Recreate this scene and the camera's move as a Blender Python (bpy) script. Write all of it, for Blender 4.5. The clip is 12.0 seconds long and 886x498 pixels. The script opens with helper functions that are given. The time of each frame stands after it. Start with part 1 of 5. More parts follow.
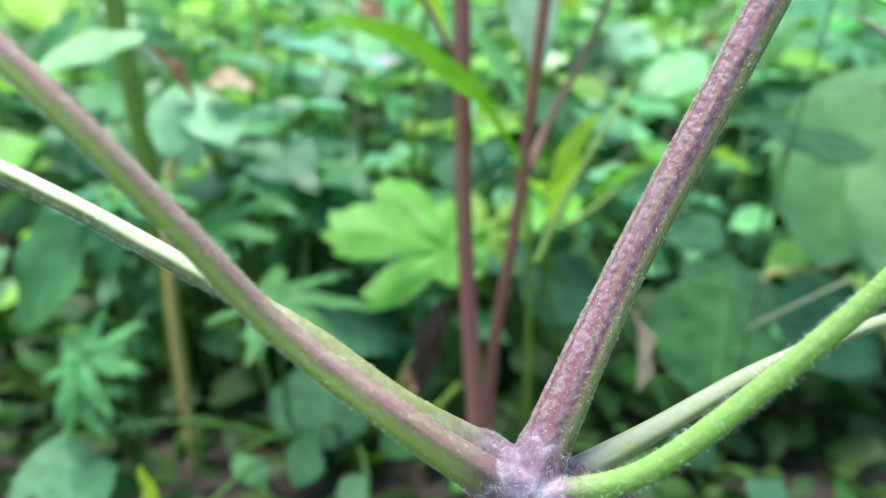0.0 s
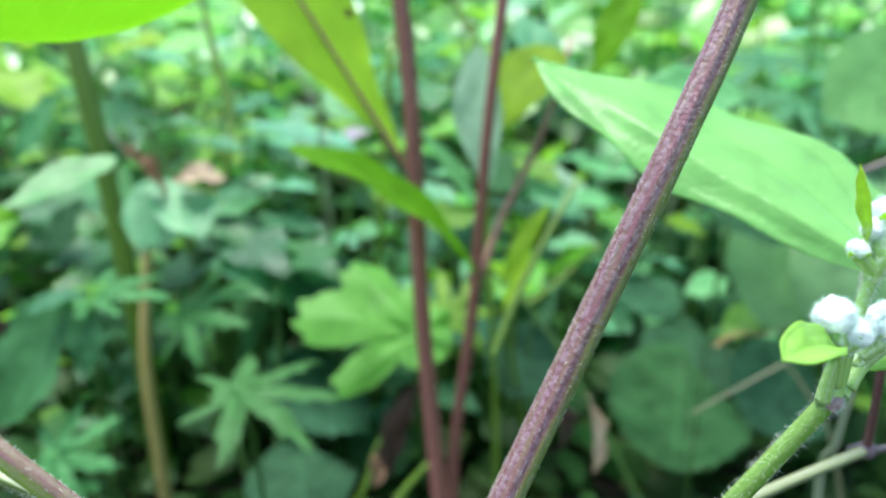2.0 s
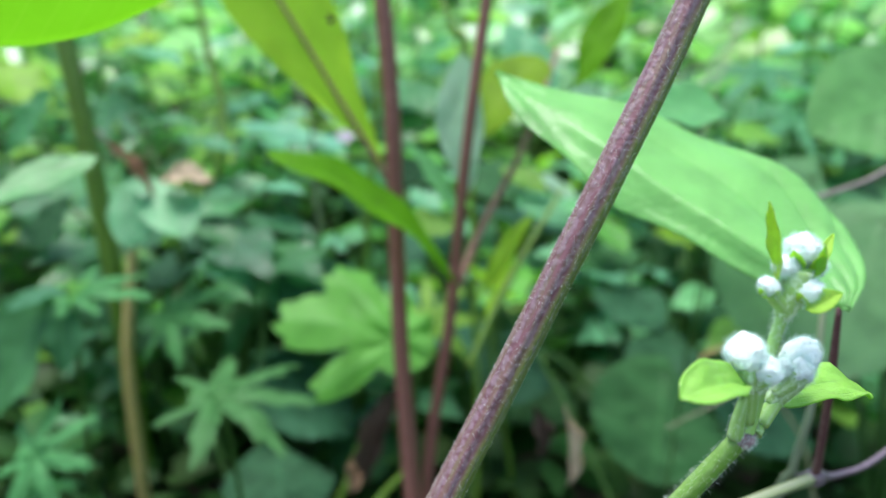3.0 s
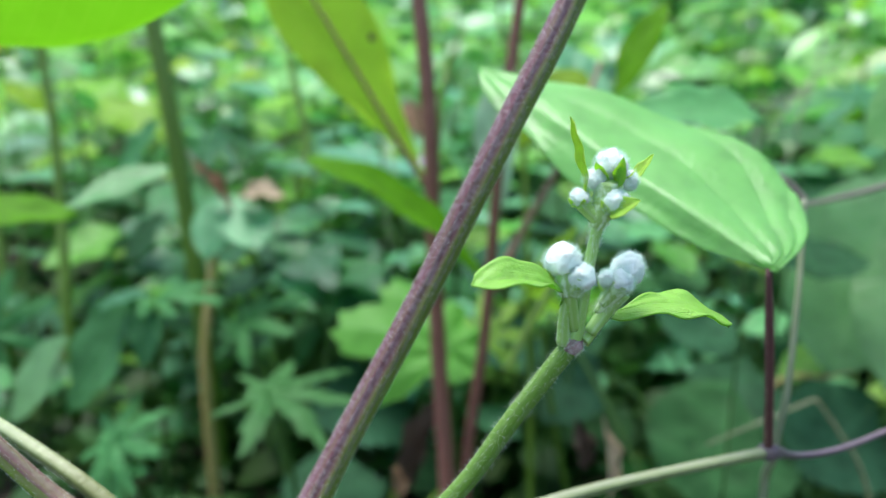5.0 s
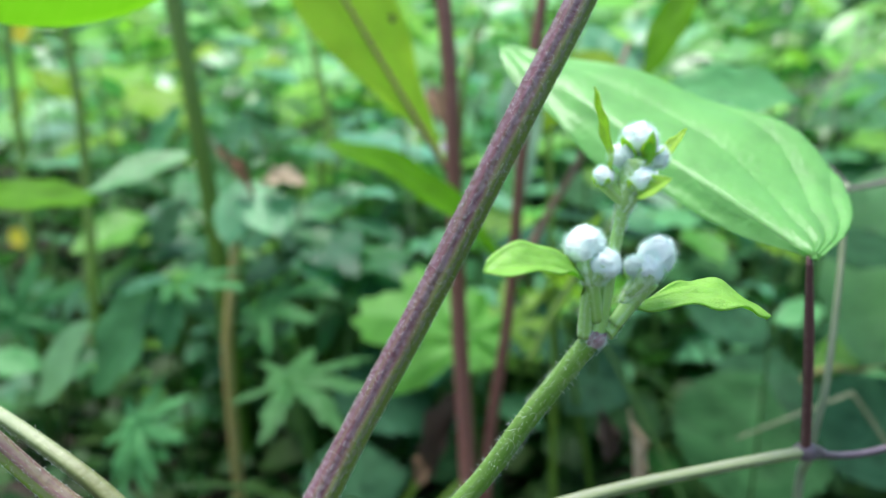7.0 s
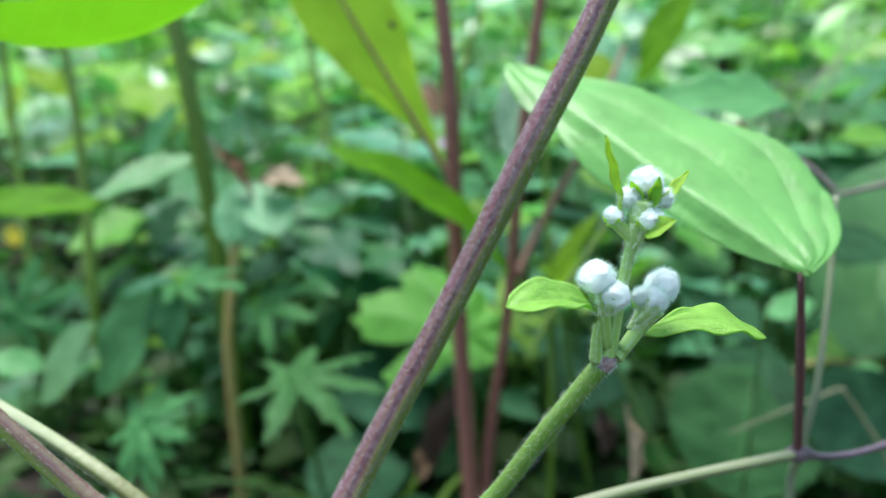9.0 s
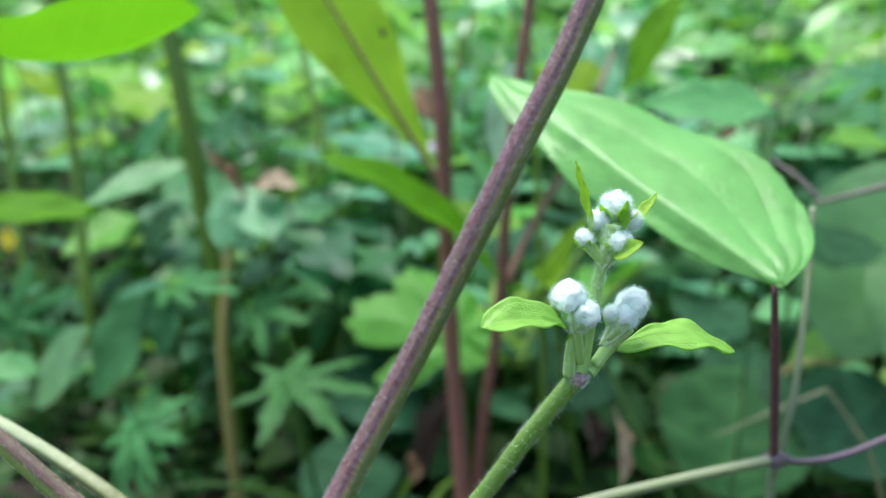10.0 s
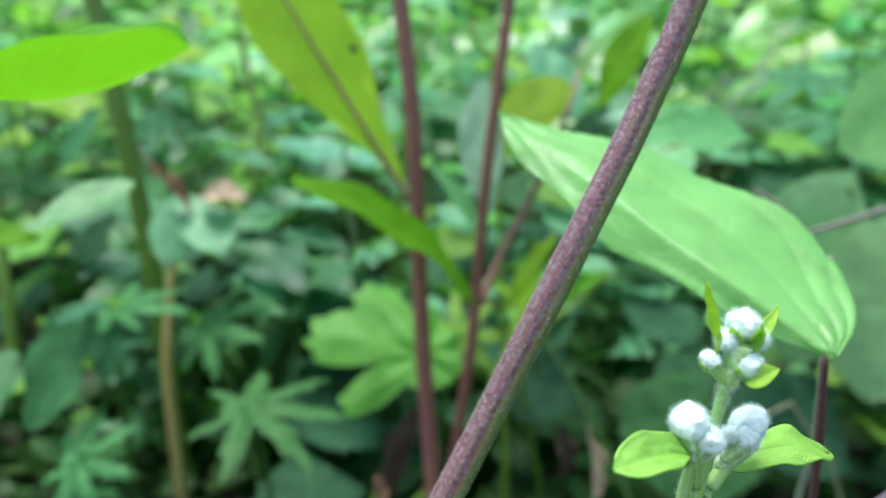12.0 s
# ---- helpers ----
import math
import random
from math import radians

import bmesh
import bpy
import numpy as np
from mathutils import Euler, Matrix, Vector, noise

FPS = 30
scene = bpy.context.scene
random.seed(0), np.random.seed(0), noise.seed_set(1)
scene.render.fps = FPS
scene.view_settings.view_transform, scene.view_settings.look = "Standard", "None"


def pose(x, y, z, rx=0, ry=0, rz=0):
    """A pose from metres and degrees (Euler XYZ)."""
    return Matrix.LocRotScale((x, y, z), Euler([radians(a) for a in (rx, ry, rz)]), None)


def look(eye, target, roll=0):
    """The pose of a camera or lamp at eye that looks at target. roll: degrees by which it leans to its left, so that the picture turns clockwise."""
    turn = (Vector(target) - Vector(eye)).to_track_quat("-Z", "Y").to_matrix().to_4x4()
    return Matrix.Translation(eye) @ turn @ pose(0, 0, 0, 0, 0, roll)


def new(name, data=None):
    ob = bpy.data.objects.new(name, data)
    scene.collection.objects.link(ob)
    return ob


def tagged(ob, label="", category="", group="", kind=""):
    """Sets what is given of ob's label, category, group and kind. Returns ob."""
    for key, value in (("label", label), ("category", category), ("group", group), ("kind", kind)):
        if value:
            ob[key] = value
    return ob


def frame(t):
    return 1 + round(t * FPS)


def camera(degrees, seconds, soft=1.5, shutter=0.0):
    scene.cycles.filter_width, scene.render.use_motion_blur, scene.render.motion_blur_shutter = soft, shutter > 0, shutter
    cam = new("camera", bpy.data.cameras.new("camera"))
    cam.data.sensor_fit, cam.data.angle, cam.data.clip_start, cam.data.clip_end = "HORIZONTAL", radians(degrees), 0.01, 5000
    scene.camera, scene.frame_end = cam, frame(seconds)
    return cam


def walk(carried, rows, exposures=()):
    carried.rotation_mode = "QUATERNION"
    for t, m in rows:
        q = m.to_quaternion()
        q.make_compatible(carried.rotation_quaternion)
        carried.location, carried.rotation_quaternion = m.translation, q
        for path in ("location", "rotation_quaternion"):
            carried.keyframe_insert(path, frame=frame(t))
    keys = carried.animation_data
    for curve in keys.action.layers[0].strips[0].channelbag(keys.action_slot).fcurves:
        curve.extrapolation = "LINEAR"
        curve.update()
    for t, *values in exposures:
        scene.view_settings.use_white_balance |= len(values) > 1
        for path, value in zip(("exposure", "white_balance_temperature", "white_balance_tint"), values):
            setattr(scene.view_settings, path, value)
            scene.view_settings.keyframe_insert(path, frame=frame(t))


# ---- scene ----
cam = camera(65.8, 12.0, soft=1.0)
cam.data.dof.use_dof = True
cam.data.dof.focus_distance = 0.085
cam.data.dof.aperture_fstop = 15.0
PATH = [
    (0, (-0.0539, 0.0151, 0.2273), (-0.0721, 0.9894, 0.0028), -0.19),
    (0.5, (-0.0531, 0.0142, 0.2327), (-0.0680, 0.9917, 0.0222), -0.56),
    (1, (-0.0454, 0.0104, 0.2383), (-0.0764, 0.9887, 0.0334), -2.21),
    (1.5, (-0.0447, 0.0085, 0.2556), (-0.0588, 0.9885, 0.0571), -1.94),
    (2, (-0.0414, 0.0041, 0.2616), (-0.0373, 0.9869, 0.0769), -1.66),
    (2.5, (-0.0359, 0.0054, 0.2646), (-0.0146, 0.9880, 0.0801), -0.33),
    (4.5, (-0.0107, -0.0012, 0.2548), (-0.1333, 0.9813, 0.1144), -0.84),
    (5, (-0.0008, -0.0052, 0.2510), (-0.1499, 0.9757, 0.1261), -0.55),
    (5.5, (-0.0001, -0.0017, 0.2501), (-0.1623, 0.9754, 0.1121), -0.27),
    (6, (0.0009, -0.0016, 0.2498), (-0.1848, 0.9711, 0.1104), -0.56),
    (6.5, (0.0000, 0.0000, 0.2500), (-0.1851, 0.9726, 0.1092), -0.44),
    (7, (-0.0002, 0.0013, 0.2497), (-0.1855, 0.9737, 0.1075), -0.61),
    (9, (-0.0026, -0.0047, 0.2557), (-0.1769, 0.9674, 0.0992), -0.99),
    (9.5, (-0.0036, -0.0061, 0.2578), (-0.1742, 0.9669, 0.1018), -1.05),
    (10, (-0.0000, -0.0070, 0.2587), (-0.1680, 0.9660, 0.1009), -1.11),
    (10.5, (-0.0042, -0.0057, 0.2559), (-0.1477, 0.9708, 0.0952), 0.09),
    (11, (-0.0066, -0.0020, 0.2513), (-0.1473, 0.9740, 0.0847), -0.54),
    (11.5, (-0.0144, 0.0000, 0.2571), (-0.1172, 0.9791, 0.0811), -1.29),
    (12, (-0.0215, 0.0020, 0.2723), (-0.0836, 0.9845, 0.0967), -0.80),
]
walk(cam, [(t, look(eye, target, roll)) for t, eye, target, roll in PATH], exposures=[(0.0, 1.48), (1.5, 1.35), (2.5, 1.07), (4.5, 0.79), (7.0, 0.86), (9.0, 0.82), (10.5, 0.76), (12.0, 0.88)])

# ---- world and light: bright overcast shade at the edge of a thicket ----
world = bpy.data.worlds.new("sky")
scene.world = world
world.use_nodes = True
wn = world.node_tree
sky = wn.nodes.new("ShaderNodeTexSky")
sky.sky_type = "NISHITA"
sky.sun_disc = False
sky.sun_elevation = radians(80)
sky.sun_rotation = radians(-102)
sky.air_density, sky.dust_density = 1.0, 1.2
background = wn.nodes["Background"]
background.inputs["Strength"].default_value = 0.15
wn.links.new(sky.outputs["Color"], background.inputs["Color"])

sun_data = bpy.data.lights.new("sun", "SUN")
sun_data.energy = 3.4
sun_data.angle = radians(34)
sun_data.color = (1.0, 0.98, 0.97)
sun = new("sun", sun_data)
sun.matrix_world = look((-0.7, -0.15, 4.1), (0, 0, 0))

# ---- materials ----
def nodes_of(name):
    m = bpy.data.materials.new(name)
    m.use_nodes = True
    nt = m.node_tree
    nt.nodes.clear()
    out = nt.nodes.new("ShaderNodeOutputMaterial")
    return m, nt, out


def add(nt, kind, **inputs):
    n = nt.nodes.new(kind)
    for k, v in inputs.items():
        n.inputs[k.replace("_", " ")].default_value = v
    return n


def math_node(nt, op, a, b=None, c=None):
    n = nt.nodes.new("ShaderNodeMath")
    n.operation = op
    for i, v in enumerate((a, b, c)):
        if v is None:
            continue
        if isinstance(v, (int, float)):
            n.inputs[i].default_value = v
        else:
            nt.links.new(v, n.inputs[i])
    return n.outputs[0]


def ramp(nt, fac, stops):
    n = nt.nodes.new("ShaderNodeValToRGB")
    while len(n.color_ramp.elements) < len(stops):
        n.color_ramp.elements.new(0.5)
    for e, (p, c) in zip(n.color_ramp.elements, stops):
        e.position, e.color = p, (*c, 1)
    nt.links.new(fac, n.inputs[0])
    return n.outputs[0]


def mix_color(nt, fac, a, b, blend="MIX"):
    n = nt.nodes.new("ShaderNodeMix")
    n.data_type, n.blend_type = "RGBA", blend
    for sock, v in ((n.inputs[0], fac), (n.inputs[6], a), (n.inputs[7], b)):
        if isinstance(v, tuple):
            sock.default_value = (*v, 1)
        elif isinstance(v, (int, float)):
            sock.default_value = v
        else:
            nt.links.new(v, sock)
    return n.outputs[2]


def leaf_material(name, color, vein, through_color, translucency=0.35, rough=0.5, veins=9.0, spread=0.25, islands=False, bump=0.25, grain=60.0, specular=0.5, vary=0.38, arching=0.0, relief=1.0, swing=0.06, gloss=0.0):
    """A leaf blade: veins from the blade's own map, blotches, hue that varies leaf by leaf, light passing through."""
    m, nt, out = nodes_of(name)
    L = nt.links
    if islands:
        rnd = nt.nodes.new("ShaderNodeNewGeometry").outputs["Random Per Island"]
    else:
        rnd = nt.nodes.new("ShaderNodeObjectInfo").outputs["Random"]
    tc = nt.nodes.new("ShaderNodeTexCoord")
    noise_n = add(nt, "ShaderNodeTexNoise", Scale=grain, Detail=4.0, Roughness=0.6)
    L.new(tc.outputs["Object"], noise_n.inputs["Vector"])
    fine = add(nt, "ShaderNodeTexNoise", Scale=grain * 9, Detail=2.0)
    L.new(tc.outputs["Object"], fine.inputs["Vector"])
    dark = tuple(c * (1 - vary) for c in color)
    lit = tuple(min(1, c * (1 + vary * 0.65)) for c in color)
    base = ramp(nt, noise_n.outputs[0], [(0.3, dark), (0.5, color), (0.75, lit)])
    height = fine.outputs[0]
    if not islands:
        height = math_node(nt, "MULTIPLY_ADD", noise_n.outputs[0], relief, height)
    if veins:
        uv = nt.nodes.new("ShaderNodeUVMap")
        sep = nt.nodes.new("ShaderNodeSeparateXYZ")
        L.new(uv.outputs[0], sep.inputs[0])
        u, v = sep.outputs[0], sep.outputs[1]
        across = math_node(nt, "ABSOLUTE", v)
        mid = math_node(nt, "LESS_THAN", across, 0.035)
        slope = math_node(nt, "MULTIPLY_ADD", across, -0.28, u)
        comb = math_node(nt, "FRACT", math_node(nt, "MULTIPLY", slope, veins))
        side = math_node(nt, "SUBTRACT", 1.0, math_node(nt, "MULTIPLY", math_node(nt, "ABSOLUTE", math_node(nt, "SUBTRACT", comb, 0.5)), 14.0))
        side = math_node(nt, "MULTIPLY", math_node(nt, "MAXIMUM", side, 0.0), 0.6)
        line = math_node(nt, "MAXIMUM", mid, side)
        base = mix_color(nt, math_node(nt, "MULTIPLY", line, 0.7), base, vein)
        height = math_node(nt, "MULTIPLY_ADD", line, -1.2, height)
    if arching:
        uv = nt.nodes.new("ShaderNodeUVMap")
        sep = nt.nodes.new("ShaderNodeSeparateXYZ")
        L.new(uv.outputs[0], sep.inputs[0])
        u, v = sep.outputs[0], math_node(nt, "ABSOLUTE", sep.outputs[1])
        belly = math_node(nt, "MULTIPLY", math_node(nt, "POWER", math_node(nt, "MAXIMUM", u, 0.001), 0.45), math_node(nt, "POWER", math_node(nt, "SUBTRACT", 1.08, u), 0.35))
        bow = math_node(nt, "MULTIPLY", math_node(nt, "DIVIDE", v, math_node(nt, "MAXIMUM", belly, 0.34)), arching)
        comb = math_node(nt, "ABSOLUTE", math_node(nt, "SUBTRACT", math_node(nt, "FRACT", math_node(nt, "ADD", bow, 0.5)), 0.5))
        crease = math_node(nt, "MAXIMUM", math_node(nt, "SUBTRACT", 1.0, math_node(nt, "MULTIPLY", comb, 12.0)), 0.0)
        cross = math_node(nt, "FRACT", math_node(nt, "MULTIPLY_ADD", u, 16.0, math_node(nt, "MULTIPLY", v, -4.0)))
        cross = math_node(nt, "MAXIMUM", math_node(nt, "SUBTRACT", 1.0, math_node(nt, "MULTIPLY", math_node(nt, "ABSOLUTE", math_node(nt, "SUBTRACT", cross, 0.5)), 9.0)), 0.0)
        crease = math_node(nt, "MAXIMUM", crease, math_node(nt, "MULTIPLY", cross, 0.14))
        crease = math_node(nt, "MULTIPLY", crease, math_node(nt, "MINIMUM", math_node(nt, "MULTIPLY", math_node(nt, "SUBTRACT", 0.92, u), 2.2), 1.0))
        crease = math_node(nt, "MAXIMUM", crease, 0.0)
        crease = math_node(nt, "MULTIPLY", crease, math_node(nt, "MULTIPLY_ADD", math_node(nt, "GREATER_THAN", sep.outputs[1], -0.03), 0.8, 0.2))
        base = mix_color(nt, math_node(nt, "MULTIPLY", crease, 0.36), base, vein)
        height = math_node(nt, "MULTIPLY_ADD", crease, -0.35, height)
    hue = add(nt, "ShaderNodeHueSaturation", Saturation=1.0)
    own = math_node(nt, "FRACT", math_node(nt, "MULTIPLY", rnd, 13.7))
    L.new(math_node(nt, "MULTIPLY_ADD", own, swing, 0.493 - swing / 2), hue.inputs["Hue"])
    L.new(math_node(nt, "MULTIPLY_ADD", rnd, spread * 2, 1.0 - spread), hue.inputs["Value"])
    L.new(base, hue.inputs["Color"])
    p = add(nt, "ShaderNodeBsdfPrincipled", Roughness=rough)
    p.inputs["Specular IOR Level"].default_value = specular
    p.inputs["Coat Weight"].default_value, p.inputs["Coat Roughness"].default_value = gloss, 0.22
    L.new(hue.outputs[0], p.inputs["Base Color"])
    b = add(nt, "ShaderNodeBump", Strength=bump, Distance=0.0006)
    L.new(height, b.inputs["Height"])
    L.new(b.outputs[0], p.inputs["Normal"])
    tl = nt.nodes.new("ShaderNodeBsdfTranslucent")
    tcol = mix_color(nt, 0.65, hue.outputs[0], through_color)
    L.new(tcol, tl.inputs["Color"])
    mixer = nt.nodes.new("ShaderNodeMixShader")
    mixer.inputs[0].default_value = translucency
    L.new(p.outputs[0], mixer.inputs[1])
    L.new(tl.outputs[0], mixer.inputs[2])
    L.new(mixer.outputs[0], out.inputs[0])
    return m


JOINT_AT = (-0.0450, 0.0896, 0.1805)
JOINT_SKIN = [(0.30, (0.10, 0.048, 0.068)), (0.46, (0.165, 0.100, 0.130)), (0.60, (0.24, 0.18, 0.23)), (0.80, (0.42, 0.40, 0.46))]


def mottled(nt, stops, scale):
    """Blotches of several colours at two scales; returns the colour and the fine noise."""
    tc = nt.nodes.new("ShaderNodeTexCoord")
    n1 = add(nt, "ShaderNodeTexNoise", Scale=scale, Detail=5.0, Roughness=0.7)
    nt.links.new(tc.outputs["Object"], n1.inputs["Vector"])
    n2 = add(nt, "ShaderNodeTexNoise", Scale=scale * 0.22, Detail=2.0)
    nt.links.new(tc.outputs["Object"], n2.inputs["Vector"])
    both = math_node(nt, "MULTIPLY_ADD", n2.outputs[0], 0.9, math_node(nt, "MULTIPLY_ADD", n1.outputs[0], 0.9, -0.4))
    return ramp(nt, both, stops), n1.outputs[0]


def mottled_material(name, stops, scale, rough=0.55):
    m, nt, out = nodes_of(name)
    color, fine = mottled(nt, stops, scale)
    p = add(nt, "ShaderNodeBsdfPrincipled", Roughness=rough)
    nt.links.new(color, p.inputs["Base Color"])
    bump = add(nt, "ShaderNodeBump", Strength=0.35, Distance=0.0004)
    nt.links.new(fine, bump.inputs["Height"])
    nt.links.new(bump.outputs[0], p.inputs["Normal"])
    nt.links.new(p.outputs[0], out.inputs[0])
    return m


def stem_material(name, top, under, streak, rough=0.5, turn=0.0, stripes=7.0, share=0.5, soft=0.25, scale=900.0, stain=None, pale=0.75, patchy=0.5, flush=0.0, fleck=1.3, line=0.35, rough_skin=0.5):
    """A stem coloured by side, with pigment or painted overhead light: u of its map goes round it, v along it."""
    m, nt, out = nodes_of(name)
    L = nt.links
    uv = nt.nodes.new("ShaderNodeUVMap")
    sep = nt.nodes.new("ShaderNodeSeparateXYZ")
    L.new(uv.outputs[0], sep.inputs[0])
    tc = nt.nodes.new("ShaderNodeTexCoord")
    n1 = add(nt, "ShaderNodeTexNoise", Scale=scale, Detail=3.0)
    L.new(tc.outputs["Object"], n1.inputs["Vector"])
    n2 = add(nt, "ShaderNodeTexNoise", Scale=scale * 0.12, Detail=2.0)
    L.new(tc.outputs["Object"], n2.inputs["Vector"])
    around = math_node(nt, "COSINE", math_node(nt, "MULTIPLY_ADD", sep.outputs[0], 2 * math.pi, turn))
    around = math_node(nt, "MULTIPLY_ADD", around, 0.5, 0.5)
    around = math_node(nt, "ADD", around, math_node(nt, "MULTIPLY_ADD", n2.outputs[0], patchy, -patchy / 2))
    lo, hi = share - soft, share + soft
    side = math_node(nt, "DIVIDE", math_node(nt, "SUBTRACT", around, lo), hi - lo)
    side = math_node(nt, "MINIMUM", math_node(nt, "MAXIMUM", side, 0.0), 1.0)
    along = nt.nodes.new("ShaderNodeMapping")
    along.inputs["Scale"].default_value = (16.0, 1.6, 1.0)
    L.new(uv.outputs[0], along.inputs[0])
    n3 = add(nt, "ShaderNodeTexNoise", Scale=1.0, Detail=3.0)
    L.new(along.outputs[0], n3.inputs["Vector"])
    streaky = math_node(nt, "MULTIPLY_ADD", n3.outputs[0], 3.0, -1.35)
    streaky = math_node(nt, "MULTIPLY", math_node(nt, "MINIMUM", math_node(nt, "MAXIMUM", streaky, 0.0), 1.0), 0.45)
    side = math_node(nt, "MULTIPLY", side, math_node(nt, "SUBTRACT", 1.0, streaky))
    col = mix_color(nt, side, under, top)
    stripe = math_node(nt, "SINE", math_node(nt, "MULTIPLY", sep.outputs[0], 2 * math.pi * stripes))
    stripe = math_node(nt, "MULTIPLY_ADD", stripe, line, math_node(nt, "MULTIPLY_ADD", n1.outputs[0], fleck, 0.10 - fleck / 2))
    stripe = math_node(nt, "MINIMUM", math_node(nt, "MAXIMUM", stripe, 0.0), pale)
    col = mix_color(nt, stripe, col, streak)
    if stain:
        fade = math_node(nt, "DIVIDE", math_node(nt, "SUBTRACT", sep.outputs[1], stain[0]), stain[1] - stain[0])
        fade = math_node(nt, "MINIMUM", math_node(nt, "MAXIMUM", fade, 0.0), 1.0)
        spot = math_node(nt, "MULTIPLY", fade, math_node(nt, "MULTIPLY_ADD", n1.outputs[0], 0.8, 0.5))
        col = mix_color(nt, math_node(nt, "MINIMUM", spot, 1.0), col, stain[2])
    if flush:
        # the joint's skin colour runs out along the stem over this many metres
        gap = nt.nodes.new("ShaderNodeVectorMath")
        gap.operation = "DISTANCE"
        gap.inputs[1].default_value = JOINT_AT
        L.new(tc.outputs["Object"], gap.inputs[0])
        near = math_node(nt, "DIVIDE", math_node(nt, "SUBTRACT", flush, gap.outputs["Value"]), flush * 0.62)
        near = math_node(nt, "ADD", near, math_node(nt, "MULTIPLY_ADD", n3.outputs[0], 0.9, -0.45))
        near = math_node(nt, "MINIMUM", math_node(nt, "MAXIMUM", near, 0.0), 1.0)
        col = mix_color(nt, near, col, mottled(nt, JOINT_SKIN, 380.0)[0])
    p = add(nt, "ShaderNodeBsdfPrincipled", Roughness=rough)
    L.new(col, p.inputs["Base Color"])
    b = add(nt, "ShaderNodeBump", Strength=rough_skin, Distance=0.0003)
    L.new(n1.outputs[0], b.inputs["Height"])
    L.new(b.outputs[0], p.inputs["Normal"])
    L.new(p.outputs[0], out.inputs[0])
    return m


def plain_material(name, color, rough=0.6, scale=300.0, translucency=0.0, vary=0.35):
    m, nt, out = nodes_of(name)
    L = nt.links
    tc = nt.nodes.new("ShaderNodeTexCoord")
    n1 = add(nt, "ShaderNodeTexNoise", Scale=scale, Detail=4.0)
    L.new(tc.outputs["Object"], n1.inputs["Vector"])
    col = ramp(nt, n1.outputs[0], [(0.3, tuple(c * (1 - vary) for c in color)), (0.7, tuple(min(1, c * (1 + vary)) for c in color))])
    p = add(nt, "ShaderNodeBsdfPrincipled", Roughness=rough)
    L.new(col, p.inputs["Base Color"])
    b = add(nt, "ShaderNodeBump", Strength=0.35, Distance=0.0005)
    L.new(n1.outputs[0], b.inputs["Height"])
    L.new(b.outputs[0], p.inputs["Normal"])
    if translucency:
        tl = nt.nodes.new("ShaderNodeBsdfTranslucent")
        L.new(col, tl.inputs["Color"])
        mixer = nt.nodes.new("ShaderNodeMixShader")
        mixer.inputs[0].default_value = translucency
        L.new(p.outputs[0], mixer.inputs[1])
        L.new(tl.outputs[0], mixer.inputs[2])
        L.new(mixer.outputs[0], out.inputs[0])
    else:
        L.new(p.outputs[0], out.inputs[0])
    return m


# pale hairy flecks, tinted lilac to hold the violet sky sheen as well
purple_stem = stem_material("purple_stem", (0.138, 0.055, 0.065), (0.14, 0.20, 0.035), (0.37, 0.275, 0.325), rough=0.42, scale=1250.0, fleck=2.0, line=0.24, rough_skin=0.6, turn=0.1, stripes=8, share=0.52, soft=0.10, flush=0.0095, pale=0.42, patchy=0.25)
purple_green_stem = stem_material("purple_green_stem", (0.20, 0.105, 0.10), (0.23, 0.35, 0.04), (0.34, 0.30, 0.20), turn=0.0, share=0.66, soft=0.07, stripes=5, flush=0.013, pale=0.5, patchy=0.22)
# cream top and olive underside; their contrast includes overhead light painted in
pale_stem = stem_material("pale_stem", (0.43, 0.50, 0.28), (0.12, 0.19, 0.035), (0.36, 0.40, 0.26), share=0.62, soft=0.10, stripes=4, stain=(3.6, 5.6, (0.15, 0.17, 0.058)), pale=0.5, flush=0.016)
pale_branch = stem_material("pale_branch", (0.25, 0.30, 0.15), (0.15, 0.22, 0.05), (0.31, 0.32, 0.25), share=0.5, soft=0.2, stripes=4, flush=0.012)
green_stem = stem_material("green_stem", (0.120, 0.24, 0.042), (0.130, 0.29, 0.030), (0.23, 0.38, 0.11), share=0.5, soft=0.4, stripes=6, flush=0.010)
downy_green = stem_material("downy_green", (0.37, 0.58, 0.20), (0.33, 0.54, 0.15), (0.78, 0.92, 0.72), share=0.5, soft=0.4, stripes=6, scale=1400.0, fleck=2.2)
bud_stem = stem_material("bud_stem", (0.36, 0.60, 0.17), (0.31, 0.54, 0.12), (0.50, 0.68, 0.36), share=0.5, soft=0.4, stripes=6)
dark_petiole = stem_material("dark_petiole", (0.10, 0.035, 0.038), (0.12, 0.05, 0.045), (0.22, 0.13, 0.12), share=0.5, soft=0.4, stripes=3)
lilac_stem = stem_material("lilac_stem", (0.13, 0.092, 0.115), (0.10, 0.08, 0.085), (0.24, 0.19, 0.22), share=0.5, soft=0.4, stripes=3)
wine_stem = stem_material("wine_stem", (0.21, 0.075, 0.06), (0.17, 0.07, 0.045), (0.30, 0.14, 0.11), share=0.5, soft=0.4, stripes=4, scale=300)
rust_stem = stem_material("rust_stem", (0.23, 0.12, 0.08), (0.20, 0.12, 0.06), (0.30, 0.18, 0.12), share=0.5, soft=0.4, stripes=4, scale=300)
thick_green_stem = stem_material("thick_green_stem", (0.11, 0.21, 0.014), (0.08, 0.17, 0.012), (0.16, 0.27, 0.04), share=0.5, soft=0.4, stripes=5, scale=250)
